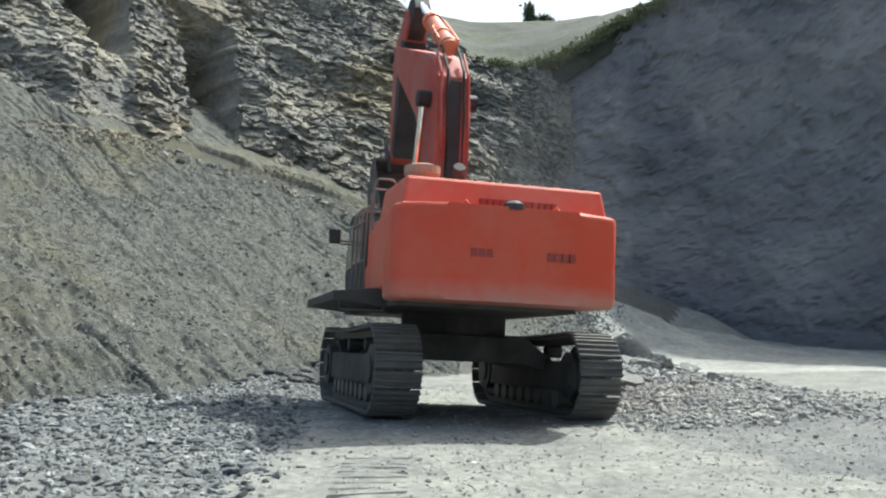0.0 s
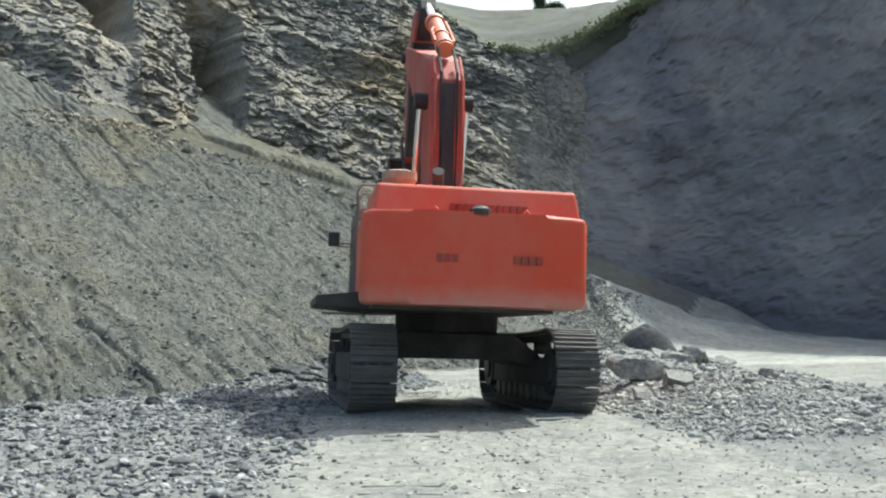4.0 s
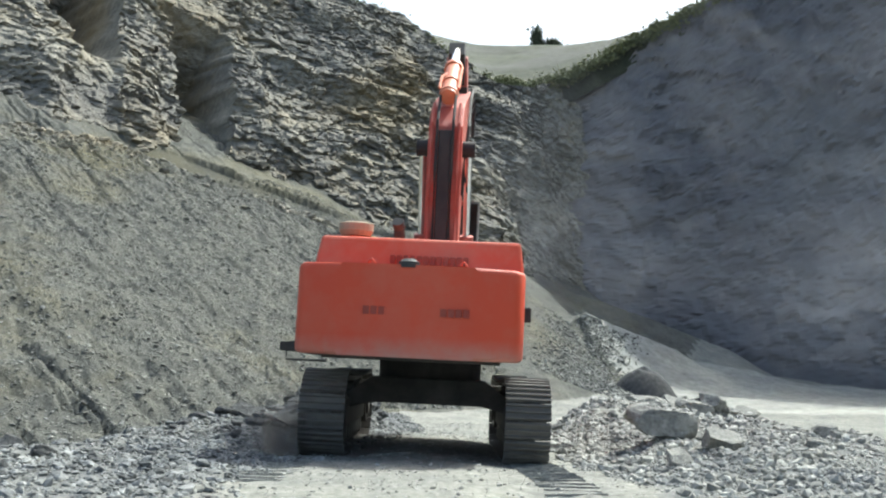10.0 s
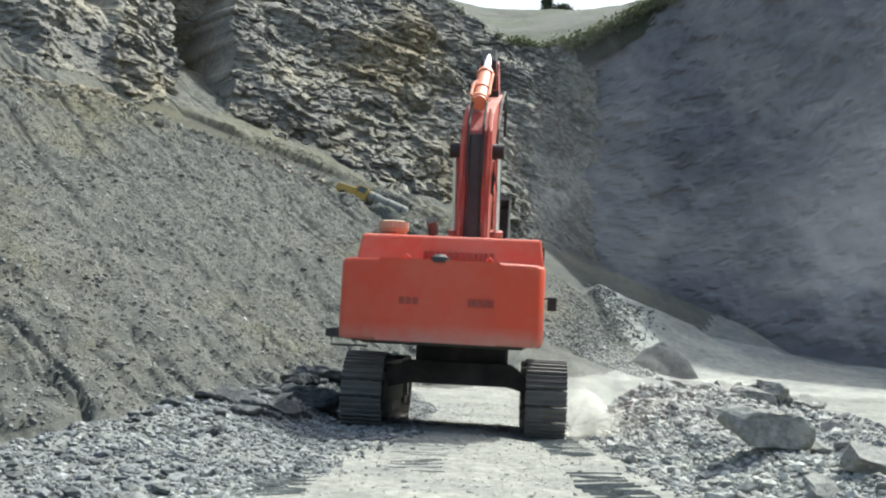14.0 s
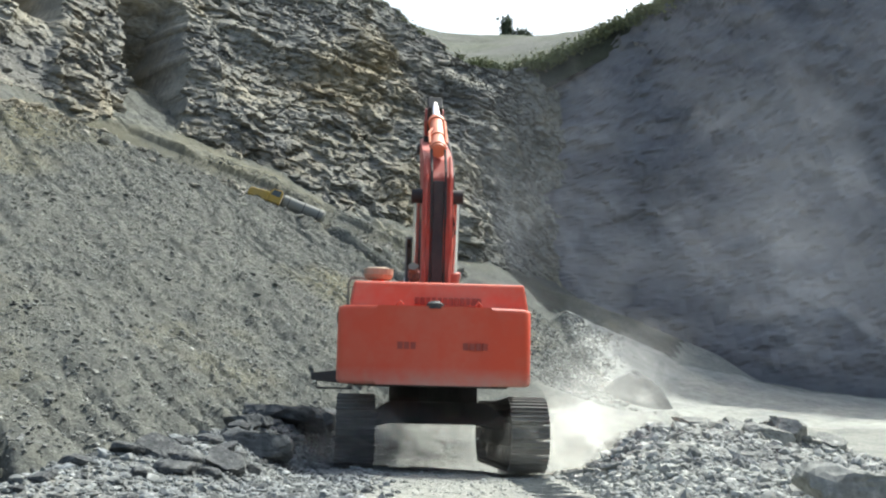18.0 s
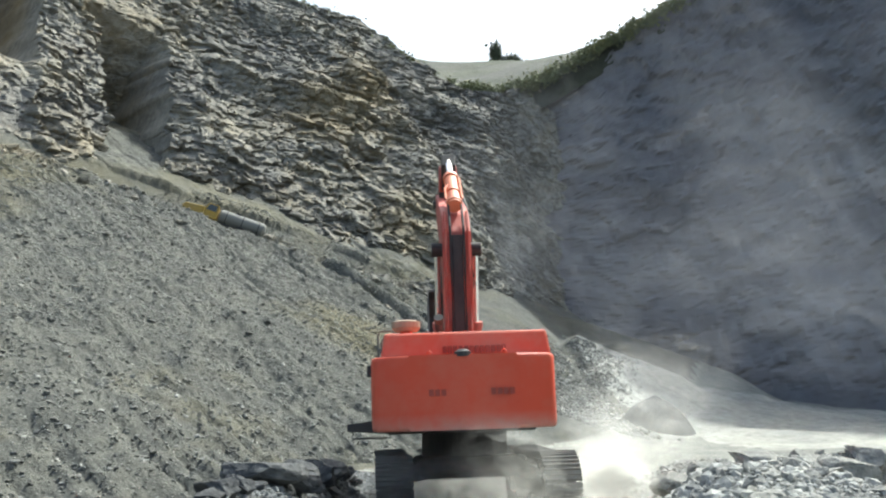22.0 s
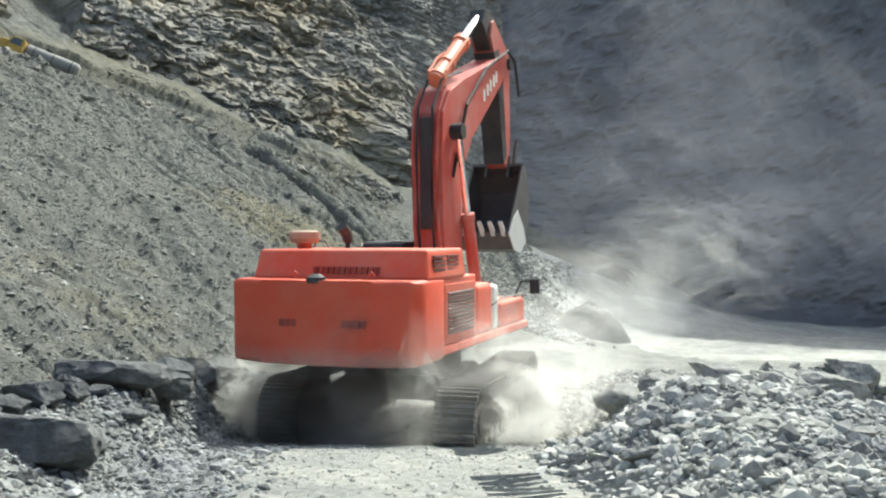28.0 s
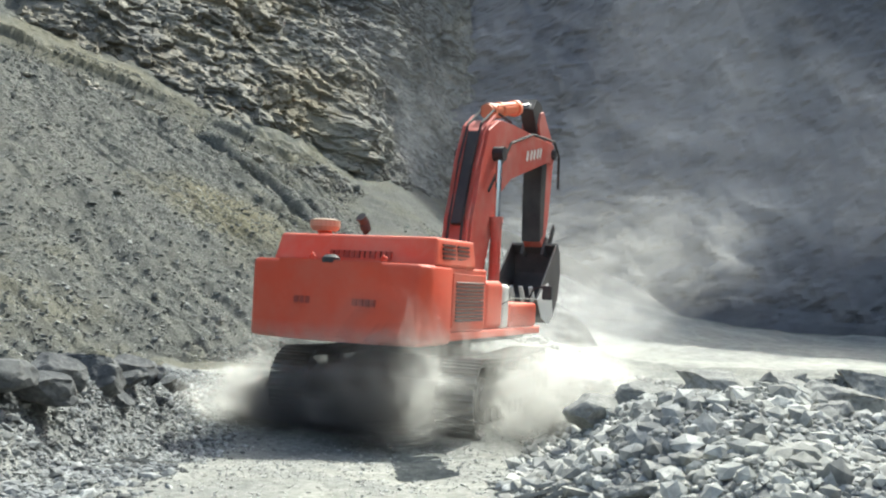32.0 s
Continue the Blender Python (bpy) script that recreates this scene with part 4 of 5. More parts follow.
for k, (x, y, z, sx, sy, sz, rise) in enumerate(((9.5, 58, -0.4, 4.5, 6, 1.8, 14.0), (14, 68, 0.0, 6, 6, 2.4, 24.0), (9, 55, 2.2, 6, 5, 3.6, 29.5), (16, 62, 3.0, 7, 6, 4.0, 28.0), (8.5, 50, 1.0, 4, 5, 2.8, 16.0))):
    LOW.append((dust((sx, sy, sz), 7, M_low, 350 + k, "sunlit dust drifting over the quarry floor"), x, y, z, sz, rise))


# ---------------------------------------------------------------- excavator
EXCAVATOR_ROWS = [
    (0, 0.17, 17.87, 0.15, -1.5, 1.9, 13.8),
    (0.5, 0.08, 18.00, 0.13, -1.5, 1.7, 13.4),
    (1, 0.06, 18.21, 0.11, -1.5, 1.7, 13.0),
    (1.5, 0.04, 18.52, 0.10, -1.6, 1.6, 12.3),
    (2, 0.01, 18.91, 0.07, -1.6, 1.5, 12.1),
    (2.5, -0.07, 19.36, 0.09, -1.3, 1.5, 11.7),
    (3, -0.17, 19.87, 0.08, -1.2, 1.4, 10.7),
    (3.5, -0.25, 20.35, 0.06, -1.1, 1.3, 10.1),
    (5.5, -0.33, 20.44, -0.12, -1.1, 1.2, 3.3),
    (6, -0.30, 20.64, -0.14, -1.1, 1.1, 1.2),
    (6.5, -0.27, 20.87, -0.11, -0.9, 1.0, -0.9),
    (7, -0.23, 21.13, -0.12, -0.6, 0.8, -2.4),
    (7.5, -0.22, 21.45, -0.07, -0.4, 0.8, -3.6),
    (8, -0.20, 21.91, -0.10, -0.1, 0.7, -3.8),
    (8.5, -0.17, 22.53, -0.15, -0.1, 0.7, -3.6),
    (9, -0.16, 23.20, -0.13, 0.1, 0.7, -3.7),
    (9.5, -0.14, 23.86, -0.17, 0.1, 0.7, -3.9),
    (10, -0.08, 24.48, -0.18, 0.0, 0.7, -4.0),
    (10.5, -0.07, 25.08, -0.14, -0.1, 0.7, -4.7),
    (11, -0.12, 25.70, -0.17, -0.2, 0.5, -5.8),
    (11.5, -0.10, 26.34, -0.22, -0.3, 0.6, -6.1),
    (12, -0.04, 27.01, -0.26, -0.3, 0.5, -6.0),
    (12.5, 0.06, 27.70, -0.31, -0.3, 0.4, -6.2),
    (13, 0.14, 28.40, -0.32, -0.4, 0.2, -6.9),
    (15.5, 0.26, 31.45, -0.56, -1.5, -1.1, -5.0),
    (16, 0.39, 31.84, -0.51, -1.4, -1.0, -1.0),
    (16.5, 0.36, 32.27, -0.51, -1.1, -1.1, 0.0),
    (17, 0.25, 32.75, -0.51, -1.2, -1.6, -0.5),
    (17.5, 0.24, 33.26, -0.58, -1.1, -1.6, -0.8),
    (18, 0.26, 33.76, -0.63, -1.0, -1.6, -0.8),
    (18.5, 0.28, 34.27, -0.66, -0.9, -1.9, -1.1),
    (19, 0.37, 34.78, -0.68, -0.9, -1.8, -1.5),
    (19.5, 0.48, 35.29, -0.73, -1.1, -1.3, -2.7),
    (20, 0.57, 35.79, -0.74, -0.8, -1.1, -4.1),
    (20.5, 0.67, 36.28, -0.75, -0.6, -1.1, -4.3),
    (21, 0.71, 36.84, -0.83, -1.2, -1.8, -5.0),
    (21.5, 0.85, 37.37, -0.89, -1.8, -1.9, -3.6),
    (22, 0.92, 37.79, -0.88, -2.2, -2.1, -1.8),
    (22.5, 0.96, 38.10, -0.90, -1.7, -2.2, -2.3),
    (23, 0.99, 38.32, -0.90, -0.9, -2.2, -4.9),
    (23.5, 0.99, 38.50, -0.90, -0.1, -2.3, -8.7),
    (24, 1.00, 38.63, -0.95, 1.1, -2.0, -13.8),
    (24.5, 1.03, 38.76, -1.04, 1.5, -1.9, -17.8),
    (25, 1.17, 38.87, -1.09, 1.8, -1.7, -20.2),
    (25.5, 1.31, 38.97, -1.12, 2.0, -1.7, -22.4),
    (27.5, 1.83, 38.81, -1.12, 4.2, -1.3, -28.0),
    (28, 2.00, 38.89, -1.11, 4.1, -1.0, -28.7),
    (28.5, 2.13, 39.03, -1.10, 4.2, -0.9, -29.4),
    (29, 2.22, 39.23, -1.11, 4.4, -1.1, -30.4),
    (29.5, 2.45, 39.53, -1.13, 4.2, -0.9, -30.7),
    (30, 2.64, 39.92, -1.16, 3.7, -1.0, -30.7),
    (30.5, 2.88, 40.37, -1.13, 2.8, -0.7, -31.1),
    (31, 3.20, 40.87, -1.12, 1.6, -0.2, -32.0),
    (31.5, 3.43, 41.36, -1.15, 1.1, -0.2, -33.3),
    (32, 3.64, 41.82, -1.16, 0.7, -0.2, -33.5),
]
BX, BY = 0.20, 0.55                                # the boom's plane
FOOT, TIP = (0.85, 2.2), (4.62, 7.95)


def build_excavator():
    ex = thing("excavator", None, "large orange-red crawler excavator with raised boom, driving on the road", "excavator")
    moving = {}
    # counterweight
    bm = new_bm()
    plan = [(-1.66, -3.0), (-1.74, -3.95), (-1.67, -4.2), (-1.0, -4.36), (0, -4.42), (1.0, -4.36), (1.68, -4.2), (1.78, -3.95), (1.78, -3.0)]
    prism(bm, plan, 1.68, 3.07, 0.09, "z", 3)
    cw = part("counterweight", bm, M_orange, ex, "plain orange-red counterweight", True)
    for x0, x1 in ((-0.66, -0.2), (0.50, 0.96)):
        bm = new_bm()
        for k in range(4):
            w = (x1 - x0) / 4
            box(bm, x0 + k * w + 0.01, x0 + (k + 1) * w - 0.015, -4.435 + 0.05 * abs(x0), -4.39 + 0.06 * abs(x0), 2.31, 2.43)
        part("marking", bm, M_mark, cw, "worn dark marking")
    bm = new_bm()
    rod(bm, (0, -4.3, 3.03), (0, -4.3, 3.12), 0.16, 18)
    rod(bm, (0, -4.3, 3.12), (0, -4.3, 3.17), 0.15, 18, 0.08)
    part("rear_view_camera", bm, M_black, ex)
    for x in (-0.62, 0.82):
        bm = new_bm()
        tube(bm, [(x - 0.05, -3.9, 3.03), (x - 0.05, -3.9, 3.14), (x, -3.9, 3.19), (x + 0.05, -3.9, 3.14), (x + 0.05, -3.9, 3.03)], 0.025, 6)
        part("lifting_eye", bm, M_hood, cw)
    # engine cover
    bm = new_bm()
    lo = [(-1.55, -3.75), (1.76, -3.75), (1.78, -1.95), (-1.55, -1.95)]
    hi = [(-1.48, -3.62), (1.69, -3.62), (1.72, -1.98), (-1.48, -1.98)]
    vs = [bm.verts.new((x, y, 3.05)) for x, y in lo] + [bm.verts.new((x, y, 3.56)) for x, y in hi]
    for q in ((3, 2, 1, 0), (4, 5, 6, 7), (0, 1, 5, 4), (1, 2, 6, 5), (2, 3, 7, 6), (3, 0, 4, 7)):
        bm.faces.new([vs[i] for i in q])
    bmesh.ops.bevel(bm, geom=list(bm.edges), offset=0.05, segments=2, profile=0.5, affect="EDGES")
    hood = part("engine_hood", bm, M_hood, ex, "faded orange engine hood")
    for k in range(12):
        bm = new_bm()
        x = -0.35 + k * 0.105
        box(bm, x, x + 0.07, -3.76, -3.66, 3.14, 3.27)
        part("vent_slot", bm, M_mark, hood)
    for y in (-3.2, -2.55):
        for k in range(4):
            bm = new_bm()
            box(bm, 1.69, 1.755, y - 0.25, y + 0.27, 3.19 + k * 0.075, 3.225 + k * 0.075)
            part("louvre", bm, M_slat, hood)
    bm = new_bm()
    rod(bm, (-1.05, -2.8, 3.5), (-1.05, -2.8, 3.66), 0.13)
    part("intake_pipe", bm, M_hood, ex)
    bm = new_bm()
    rod(bm, (-1.05, -2.8, 3.66), (-1.05, -2.8, 3.74), 0.24, 20, 0.29)
    rod(bm, (-1.05, -2.8, 3.74), (-1.05, -2.8, 3.86), 0.29, 20)
    rod(bm, (-1.05, -2.8, 3.86), (-1.05, -2.8, 3.89), 0.27, 20, 0.2)
    part("air_precleaner", bm, M_cap, ex, "tan mushroom air precleaner", False)
    bm = new_bm()
    tube(bm, [(-0.35, -2.45, 3.5), (-0.35, -2.45, 3.72), (-0.36, -2.5, 3.86), (-0.38, -2.62, 3.96)], 0.1, 12)
    part("exhaust_pipe", bm, M_black, ex)
    # body sides and deck
    bm = new_bm()
    box(bm, -1.45, 1.45, -3.3, 1.9, 1.62, 1.9, 0.03)
    part("deck_frame", bm, M_under, ex)
    bm = new_bm()
    box(bm, 1.0, 1.76, -3.1, 2.1, 1.74, 1.895, 0.03)
    part("side_sill", bm, M_hood, ex)
    bm = new_bm()
    box(bm, -1.60, 1.74, -3.1, -1.30, 1.9, 3.06, 0.04)
    side = part("engine_bay", bm, M_hood, ex)
    bm = new_bm()
    box(bm, 1.735, 1.765, -2.98, -1.40, 1.98, 2.95, 0.01)
    panel = part("radiator_grille", bm, M_hood, side)
    for k in range(11):
        bm = new_bm()
        z = 2.10 + k * 0.068
        prism(bm, [(1.76, z), (1.785, z - 0.02), (1.785, z + 0.012), (1.76, z + 0.036)], -2.86, -1.52, 0, "y")
        part("grille_slat", bm, M_slat, panel)
    bm = new_bm()
    box(bm, 0.95, 1.74, -1.27, -0.30, 1.9, 2.86, 0.12, 4)
    part("fuel_tank", bm, M_hood, ex)
    bm = new_bm()
    box(bm, 0.95, 1.745, -0.29, 0.06, 1.9, 2.80, 0.08, 3)
    part("tank_front_cover", bm, M_white, ex, "off-white tank cover")
    bm = new_bm()
    box(bm, 0.98, 1.74, 0.2, 1.9, 1.9, 2.42, 0.08, 3)
    part("tool_box", bm, M_hood, ex)
    bm = new_bm()
    prism(bm, [(-1.72, 1.9), (-0.1, 1.9), (-0.1, 2.45), (-1.1, 2.5), (-1.72, 2.95)], -1.42, -0.55, 0.05)
    part("pump_housing", bm, M_hood, ex)
    # cab
    bm = new_bm()
    outline = [(0.25, 1.9), (2.15, 1.9), (2.35, 2.4), (2.0, 3.55), (1.85, 3.65), (0.35, 3.65), (0.25, 3.55)]
    prism(bm, outline, -1.40, -0.42, 0.05)
    cab = part("cab", bm, M_black, ex, "dark operator cab")
    for x in (-1.415, -0.42):
        bm = new_bm()
        prism(bm, [(0.4, 2.6), (2.05, 2.55), (1.85, 3.45), (0.4, 3.45)], x, x + 0.015)
        part("cab_window", bm, M_glass, cab)
    bm = new_bm()
    box(bm, -1.3, -0.52, 0.235, 0.25, 2.75, 3.45)
    part("cab_window", bm, M_glass, cab)
    # left walkway, ladder rails and mirrors
    bm = new_bm()
    prism(bm, [(-2.31, 1.70), (-1.45, 1.62), (-1.45, 1.94), (-2.31, 1.84)], -2.4, 0.9, 0.01, "y")
    part("walkway", bm, M_black, ex)
    bm = new_bm()
    tube(bm, [(-2.2, -2.35, 1.72), (-2.2, -2.35, 1.55), (-1.5, -2.35, 1.55), (-1.5, -2.35, 1.68)], 0.022, 6)
    part("walkway_step", bm, M_under, ex)
    for y in (0.35, -0.1, -0.55, -0.95):
        bm = new_bm()
        tube(bm, [(-1.58, y, 1.9), (-1.58, y, 3.36), (-1.55, y, 3.45), (-1.48, y, 3.48), (-1.38, y, 3.48)], 0.024, 6)
        part("handrail_post", bm, M_rail, ex)
    for z in (2.5, 3.2):
        bm = new_bm()
        tube(bm, [(-1.58, -0.95, z), (-1.58, 0.35, z)], 0.02, 6)
        part("handrail", bm, M_rail, ex)
    for y, x0, x1, top in ((-2.0, -1.66, -1.28, 3.76), (-1.45, -1.6, -1.28, 3.68)):
        bm = new_bm()
        tube(bm, [(x0, y, 2.9), (x0, y, top - 0.1), (x0 + 0.07, y, top), (x1 - 0.07, y, top), (x1, y, top - 0.1), (x1, y, 2.9)], 0.022, 6)
        part("hood_handrail", bm, M_rail, ex)
    bm = new_bm()
    tube(bm, [(-1.66, -2.0, 3.2), (-1.28, -2.0, 3.2)], 0.02, 6)
    part("handrail", bm, M_rail, ex)
    for z in (2.98, 2.92):
        bm = new_bm()
        tube(bm, [(-1.38, 0.6, z), (-1.82, 0.56, z)], 0.014, 6)
        arm = part("mirror_arm", bm, M_black, ex)
    bm = new_bm()
    box(bm, -2.02, -1.80, 0.5, 0.58, 2.92, 3.2, 0.03)
    part("mirror", bm, M_black, arm)
    bm = new_bm()
    tube(bm, [(1.55, 1.7, 2.35), (1.7, 1.75, 2.75), (2.0, 1.75, 2.8)], 0.022, 6)
    arm = part("mirror_arm", bm, M_black, ex)
    bm = new_bm()
    box(bm, 1.9, 2.12, 1.72, 1.8, 2.5, 2.82, 0.03)
    part("mirror", bm, M_black, arm)
    bm = new_bm()
    tube(bm, [(1.72, -0.3, 2.4), (1.78, 0.1, 2.52), (1.78, 1.7, 2.5), (1.72, 1.8, 2.42)], 0.02, 6)
    part("side_handrail", bm, M_rail, ex)

    # boom
    bm = new_bm()
    outline = [(0.02, 1.98), (0.6, 2.0), (0.72, 2.5), (0.68, 4.6), (0.85, 5.35), (1.35, 5.95), (3.75, 7.62), (4.25, 7.78), (4.33, 8.1), (4.05, 8.28), (0.85, 7.15), (0.05, 6.82), (-0.42, 6.3), (-0.5, 5.4), (-0.42, 4.0), (-0.18, 2.4)]
    prism(bm, outline, BX - 0.34, BX + 0.34, 0.03)
    boom = part("boom", bm, M_boom, ex, "dusty red bent boom with dark oil stains")
    for s in (-1, 1):
        bm = new_bm()
        tube(bm, [(BX + 0.16 * s, -0.3, 2.6), (BX + 0.16 * s, -0.58, 4.0), (BX + 0.16 * s, -0.66, 5.4), (BX + 0.16 * s, -0.55, 6.4), (BX + 0.16 * s, 0.0, 7.05), (BX + 0.16 * s, 1.2, 7.4)], 0.03, 6)
        part("hydraulic_hose", bm, M_rubber, boom)
        bm = new_bm()
        tube(bm, [(BX + 0.27 * s, -0.25, 2.6), (BX + 0.27 * s, -0.53, 4.0), (BX + 0.27 * s, -0.6, 5.4), (BX + 0.27 * s, -0.5, 6.35), (BX + 0.27 * s, -0.1, 6.85)], 0.035, 6)
        part("steel_pipe", bm, M_boom, boom)
    bm = new_bm()
    box(bm, BX - 0.13, BX + 0.13, -0.56, -0.44, 3.9, 6.2, 0.02)
    part("oil_streak_plate", bm, M_black, boom, "black oil-stained back plate")
    bm = new_bm()
    tube(bm, [(BX + 0.36, 0.1, 5.0), (BX + 0.42, 0.8, 6.6), (BX + 0.4, 2.2, 7.6), (BX + 0.4, 3.9, 8.3), (BX + 0.42, 4.4, 8.1), (BX + 0.40, 4.8, 7.3)], 0.035, 6)
    part("hydraulic_hose", bm, M_rubber, boom)
    for k, (w, y) in enumerate(((0.07, 2.15), (0.05, 2.4), (0.07, 2.62), (0.05, 2.86), (0.07, 3.05))):
        bm = new_bm()
        box(bm, BX + 0.338, BX + 0.352, y, y + 0.12, 6.85 + (y - 2.15) * 0.62, 7.12 + (y - 2.15) * 0.62)
        part("boom_marking", bm, M_white, boom)
    # boom cylinders
    for s in (-1, 1):
        x = BX + 0.47 * s
        a, b = Vector((x, 1.35, 2.2)), Vector((x, 0.10, 5.95))
        d = (b - a).normalized()
        bm = new_bm()
        rod(bm, a, a + d * 2.1, 0.13, 16)
        rod(bm, a + d * 2.0, a + d * 2.14, 0.155, 16)
        cyl = part("boom_cylinder", bm, M_boom, ex)
        bm = new_bm()
        rod(bm, a + d * 1.2, b, 0.075, 14)
        shaft = part("boom_cylinder_rod", bm, M_chrome, ex, "bright chrome piston rod")
        bm = new_bm()
        rod(bm, (x - 0.13, 0.10, 5.95), (x + 0.13, 0.10, 5.95), 0.17, 16)
        part("boom_pin", bm, M_black, boom)
        moving.setdefault("boom_cyl", []).append((cyl, shaft, a, b))
    # stick
    bm = new_bm()
    outline = [(3.0, 8.5), (3.1, 8.85), (3.3, 8.95), (4.22, 8.45), (4.5, 7.9), (4.52, 6.4), (4.45, 5.62), (4.25, 5.42), (4.0, 5.55), (3.72, 6.7), (3.55, 7.6), (3.25, 8.2)]
    prism(bm, outline, BX - 0.25, BX + 0.25, 0.03)
    stick = part("stick", bm, M_boom, ex, "red excavator stick")
    bm = new_bm()
    prism(bm, [(2.55, 8.75), (2.8, 9.12), (3.2, 9.12), (3.9, 8.75), (3.5, 8.25), (3.2, 8.2)], BX - 0.19, BX + 0.19, 0.02)
    part("stick_crown", bm, M_black, stick, "black stick head")
    # black belly, widened to cover the rear part of both red sides
    bm = new_bm()
    prism(bm, [(3.22, 8.15), (3.52, 7.56), (3.7, 6.62), (3.98, 5.52), (4.22, 5.75), (4.05, 6.85), (3.95, 7.6), (3.6, 8.3)], BX - 0.256, BX + 0.256)
    part("stick_belly", bm, M_black, stick)
    bm = new_bm()
    rod(bm, (BX - 0.42, 4.1, 8.0), (BX + 0.42, 4.1, 8.0), 0.14, 16)
    part("stick_pin", bm, M_black, stick)
    # stick cylinder on the boom's back
    a, b = Vector((BX, 0.0, 7.02)), Vector((BX, 2.85, 8.95))
    d = (b - a).normalized()
    bm = new_bm()
    rod(bm, a, a + d * 1.95, 0.17, 18)
    rod(bm, a + d * 1.85, a + d * 2.02, 0.21, 18)
    rod(bm, a + d * 0.75, a + d * 0.85, 0.2, 18)
    rod(bm, a + d * 0.1, a + d * 0.25, 0.2, 18)
    cyl = part("stick_cylinder", bm, M_lamp_orange, ex, "bright orange stick cylinder")
    bm = new_bm()
    tube(bm, [a + d * 0.2 + Vector((0.2, -0.05, 0.1)), a + d * 0.9 + Vector((0.2, -0.05, 0.12)), a + d * 1.7 + Vector((0.2, -0.04, 0.1)), a + d * 1.95 + Vector((0.12, 0, 0.05))], 0.03, 6)
    part("cylinder_line", bm, M_lamp_orange, cyl)
    bm = new_bm()
    tube(bm, [a + d * 0.2 + Vector((-0.2, -0.05, 0.1)), a + d * 0.9 + Vector((-0.2, -0.05, 0.12)), a + d * 1.2 + Vector((-0.12, -0.04, 0.1))], 0.03, 6)
    part("cylinder_line", bm, M_lamp_orange, cyl)
    bm = new_bm()
    rod(bm, a + d * 1.3, b, 0.1, 16)
    shaft = part("stick_cylinder_rod", bm, M_chrome, ex, "bright chrome piston rod")
    moving["stick_cyl"] = (cyl, shaft, a, b)
    # bucket with its link and ram
    bm = new_bm()
    a2, b2 = Vector((BX, 4.35, 8.3)), Vector((BX, 4.85, 6.1))
    d2 = (b2 - a2).normalized()
    rod(bm, a2, a2 + d2 * 1.5, 0.13, 14)
    rod(bm, a2 + d2 * 1.4, b2, 0.07, 12)
    part("bucket_cylinder", bm, M_boom, stick)
    for s in (-1, 1):
        bm = new_bm()
        prism(bm, [(4.78, 6.18), (4.95, 6.1), (4.6, 5.35), (4.42, 5.42)], BX + 0.3 * s, BX + 0.3 * s + 0.05)
        part("bucket_link", bm, M_black, stick)
    bm = new_bm()
    prof = [(4.25, 5.55), (4.65, 5.35), (4.95, 4.8), (4.9, 4.1), (4.5, 3.5), (3.85, 3.22), (3.1, 3.3), (2.55, 3.72)]
    inner = [(4.20, 5.48), (4.60, 5.28), (4.88, 4.78), (4.83, 4.13), (4.46, 3.56), (3.84, 3.29), (3.12, 3.37), (2.60, 3.77)]
    HW = 0.78
    prism(bm, prof + inner[::-1], BX - HW, BX + HW)
    bucket = part("bucket", bm, M_bucket, ex, "dark curled digging bucket")
    for s in (-1, 1):
        bm = new_bm()
        prism(bm, prof, *sorted((BX + HW * s, BX + (HW + 0.05) * s)))
        part("bucket_side", bm, M_bucket, bucket)
    for s in (-1, 1):
        x = BX + (HW + 0.055) * s
        bm = new_bm()
        prism(bm, [(2.5, 3.7), (3.1, 3.28), (3.85, 3.2), (4.45, 3.5), (4.1, 3.9), (3.5, 4.3), (3.05, 4.1)], min(x, x + 0.03 * s), max(x, x + 0.03 * s))
        part("side_cutter", bm, M_blade, bucket, "pale worn side cutter")
    for k in range(5):
        x = BX - 0.66 + 0.33 * k
        bm = new_bm()
        prism(bm, [(2.6, 3.64), (2.6, 3.8), (2.25, 4.02), (2.22, 3.98)], x - 0.06, x + 0.06)
        part("tooth", bm, M_blade, bucket)
    for s in (-1, 1):
        bm = new_bm()
        prism(bm, [(4.05, 5.2), (4.35, 5.75), (4.6, 5.7), (4.8, 5.2)], BX + 0.36 * s - 0.04, BX + 0.36 * s + 0.04)
        part("bucket_ear", bm, M_bucket, bucket)
    small = Matrix.Translation((BX, 4.35, 5.5)) @ Matrix.Diagonal((0.80, 0.74, 0.95, 1)) @ Matrix.Translation((-BX, -4.35, -5.5))
    for o in (bucket, *bucket.children):
        o.data.transform(small)
    moving.update(boom=boom, stick=stick, bucket=bucket)
    ahead = Vector((0, BY, 0))
    shift = Matrix.Translation(ahead)
    for ob in [boom, stick, bucket, moving["stick_cyl"][0], moving["stick_cyl"][1]] + [o for c in moving["boom_cyl"] for o in c[:2]]:
        for o in (ob, *ob.children):
            o.data.transform(shift)
    moving["boom_cyl"] = [(c, r, a + ahead, b + ahead) for c, r, a, b in moving["boom_cyl"]]
    c, r, a, b = moving["stick_cyl"]
    moving["stick_cyl"] = (c, r, a + ahead, b + ahead)

    # undercarriage, in the machine's space, turned by its own rows
    bm = new_bm()
    prism(bm, [(-1.5, 0.95), (-1.0, 1.3), (1.0, 1.3), (1.5, 0.95), (1.5, 0.7), (0.95, 0.88), (-0.95, 0.88), (-1.5, 0.7)], -1.1, 1.1, 0.03, "y")
    rod(bm, (0, 0, 1.2), (0, 0, 1.8), 0.95, 32)
    body = part("car_body", bm, M_under, ex)
    under = [body]
    tracks = []
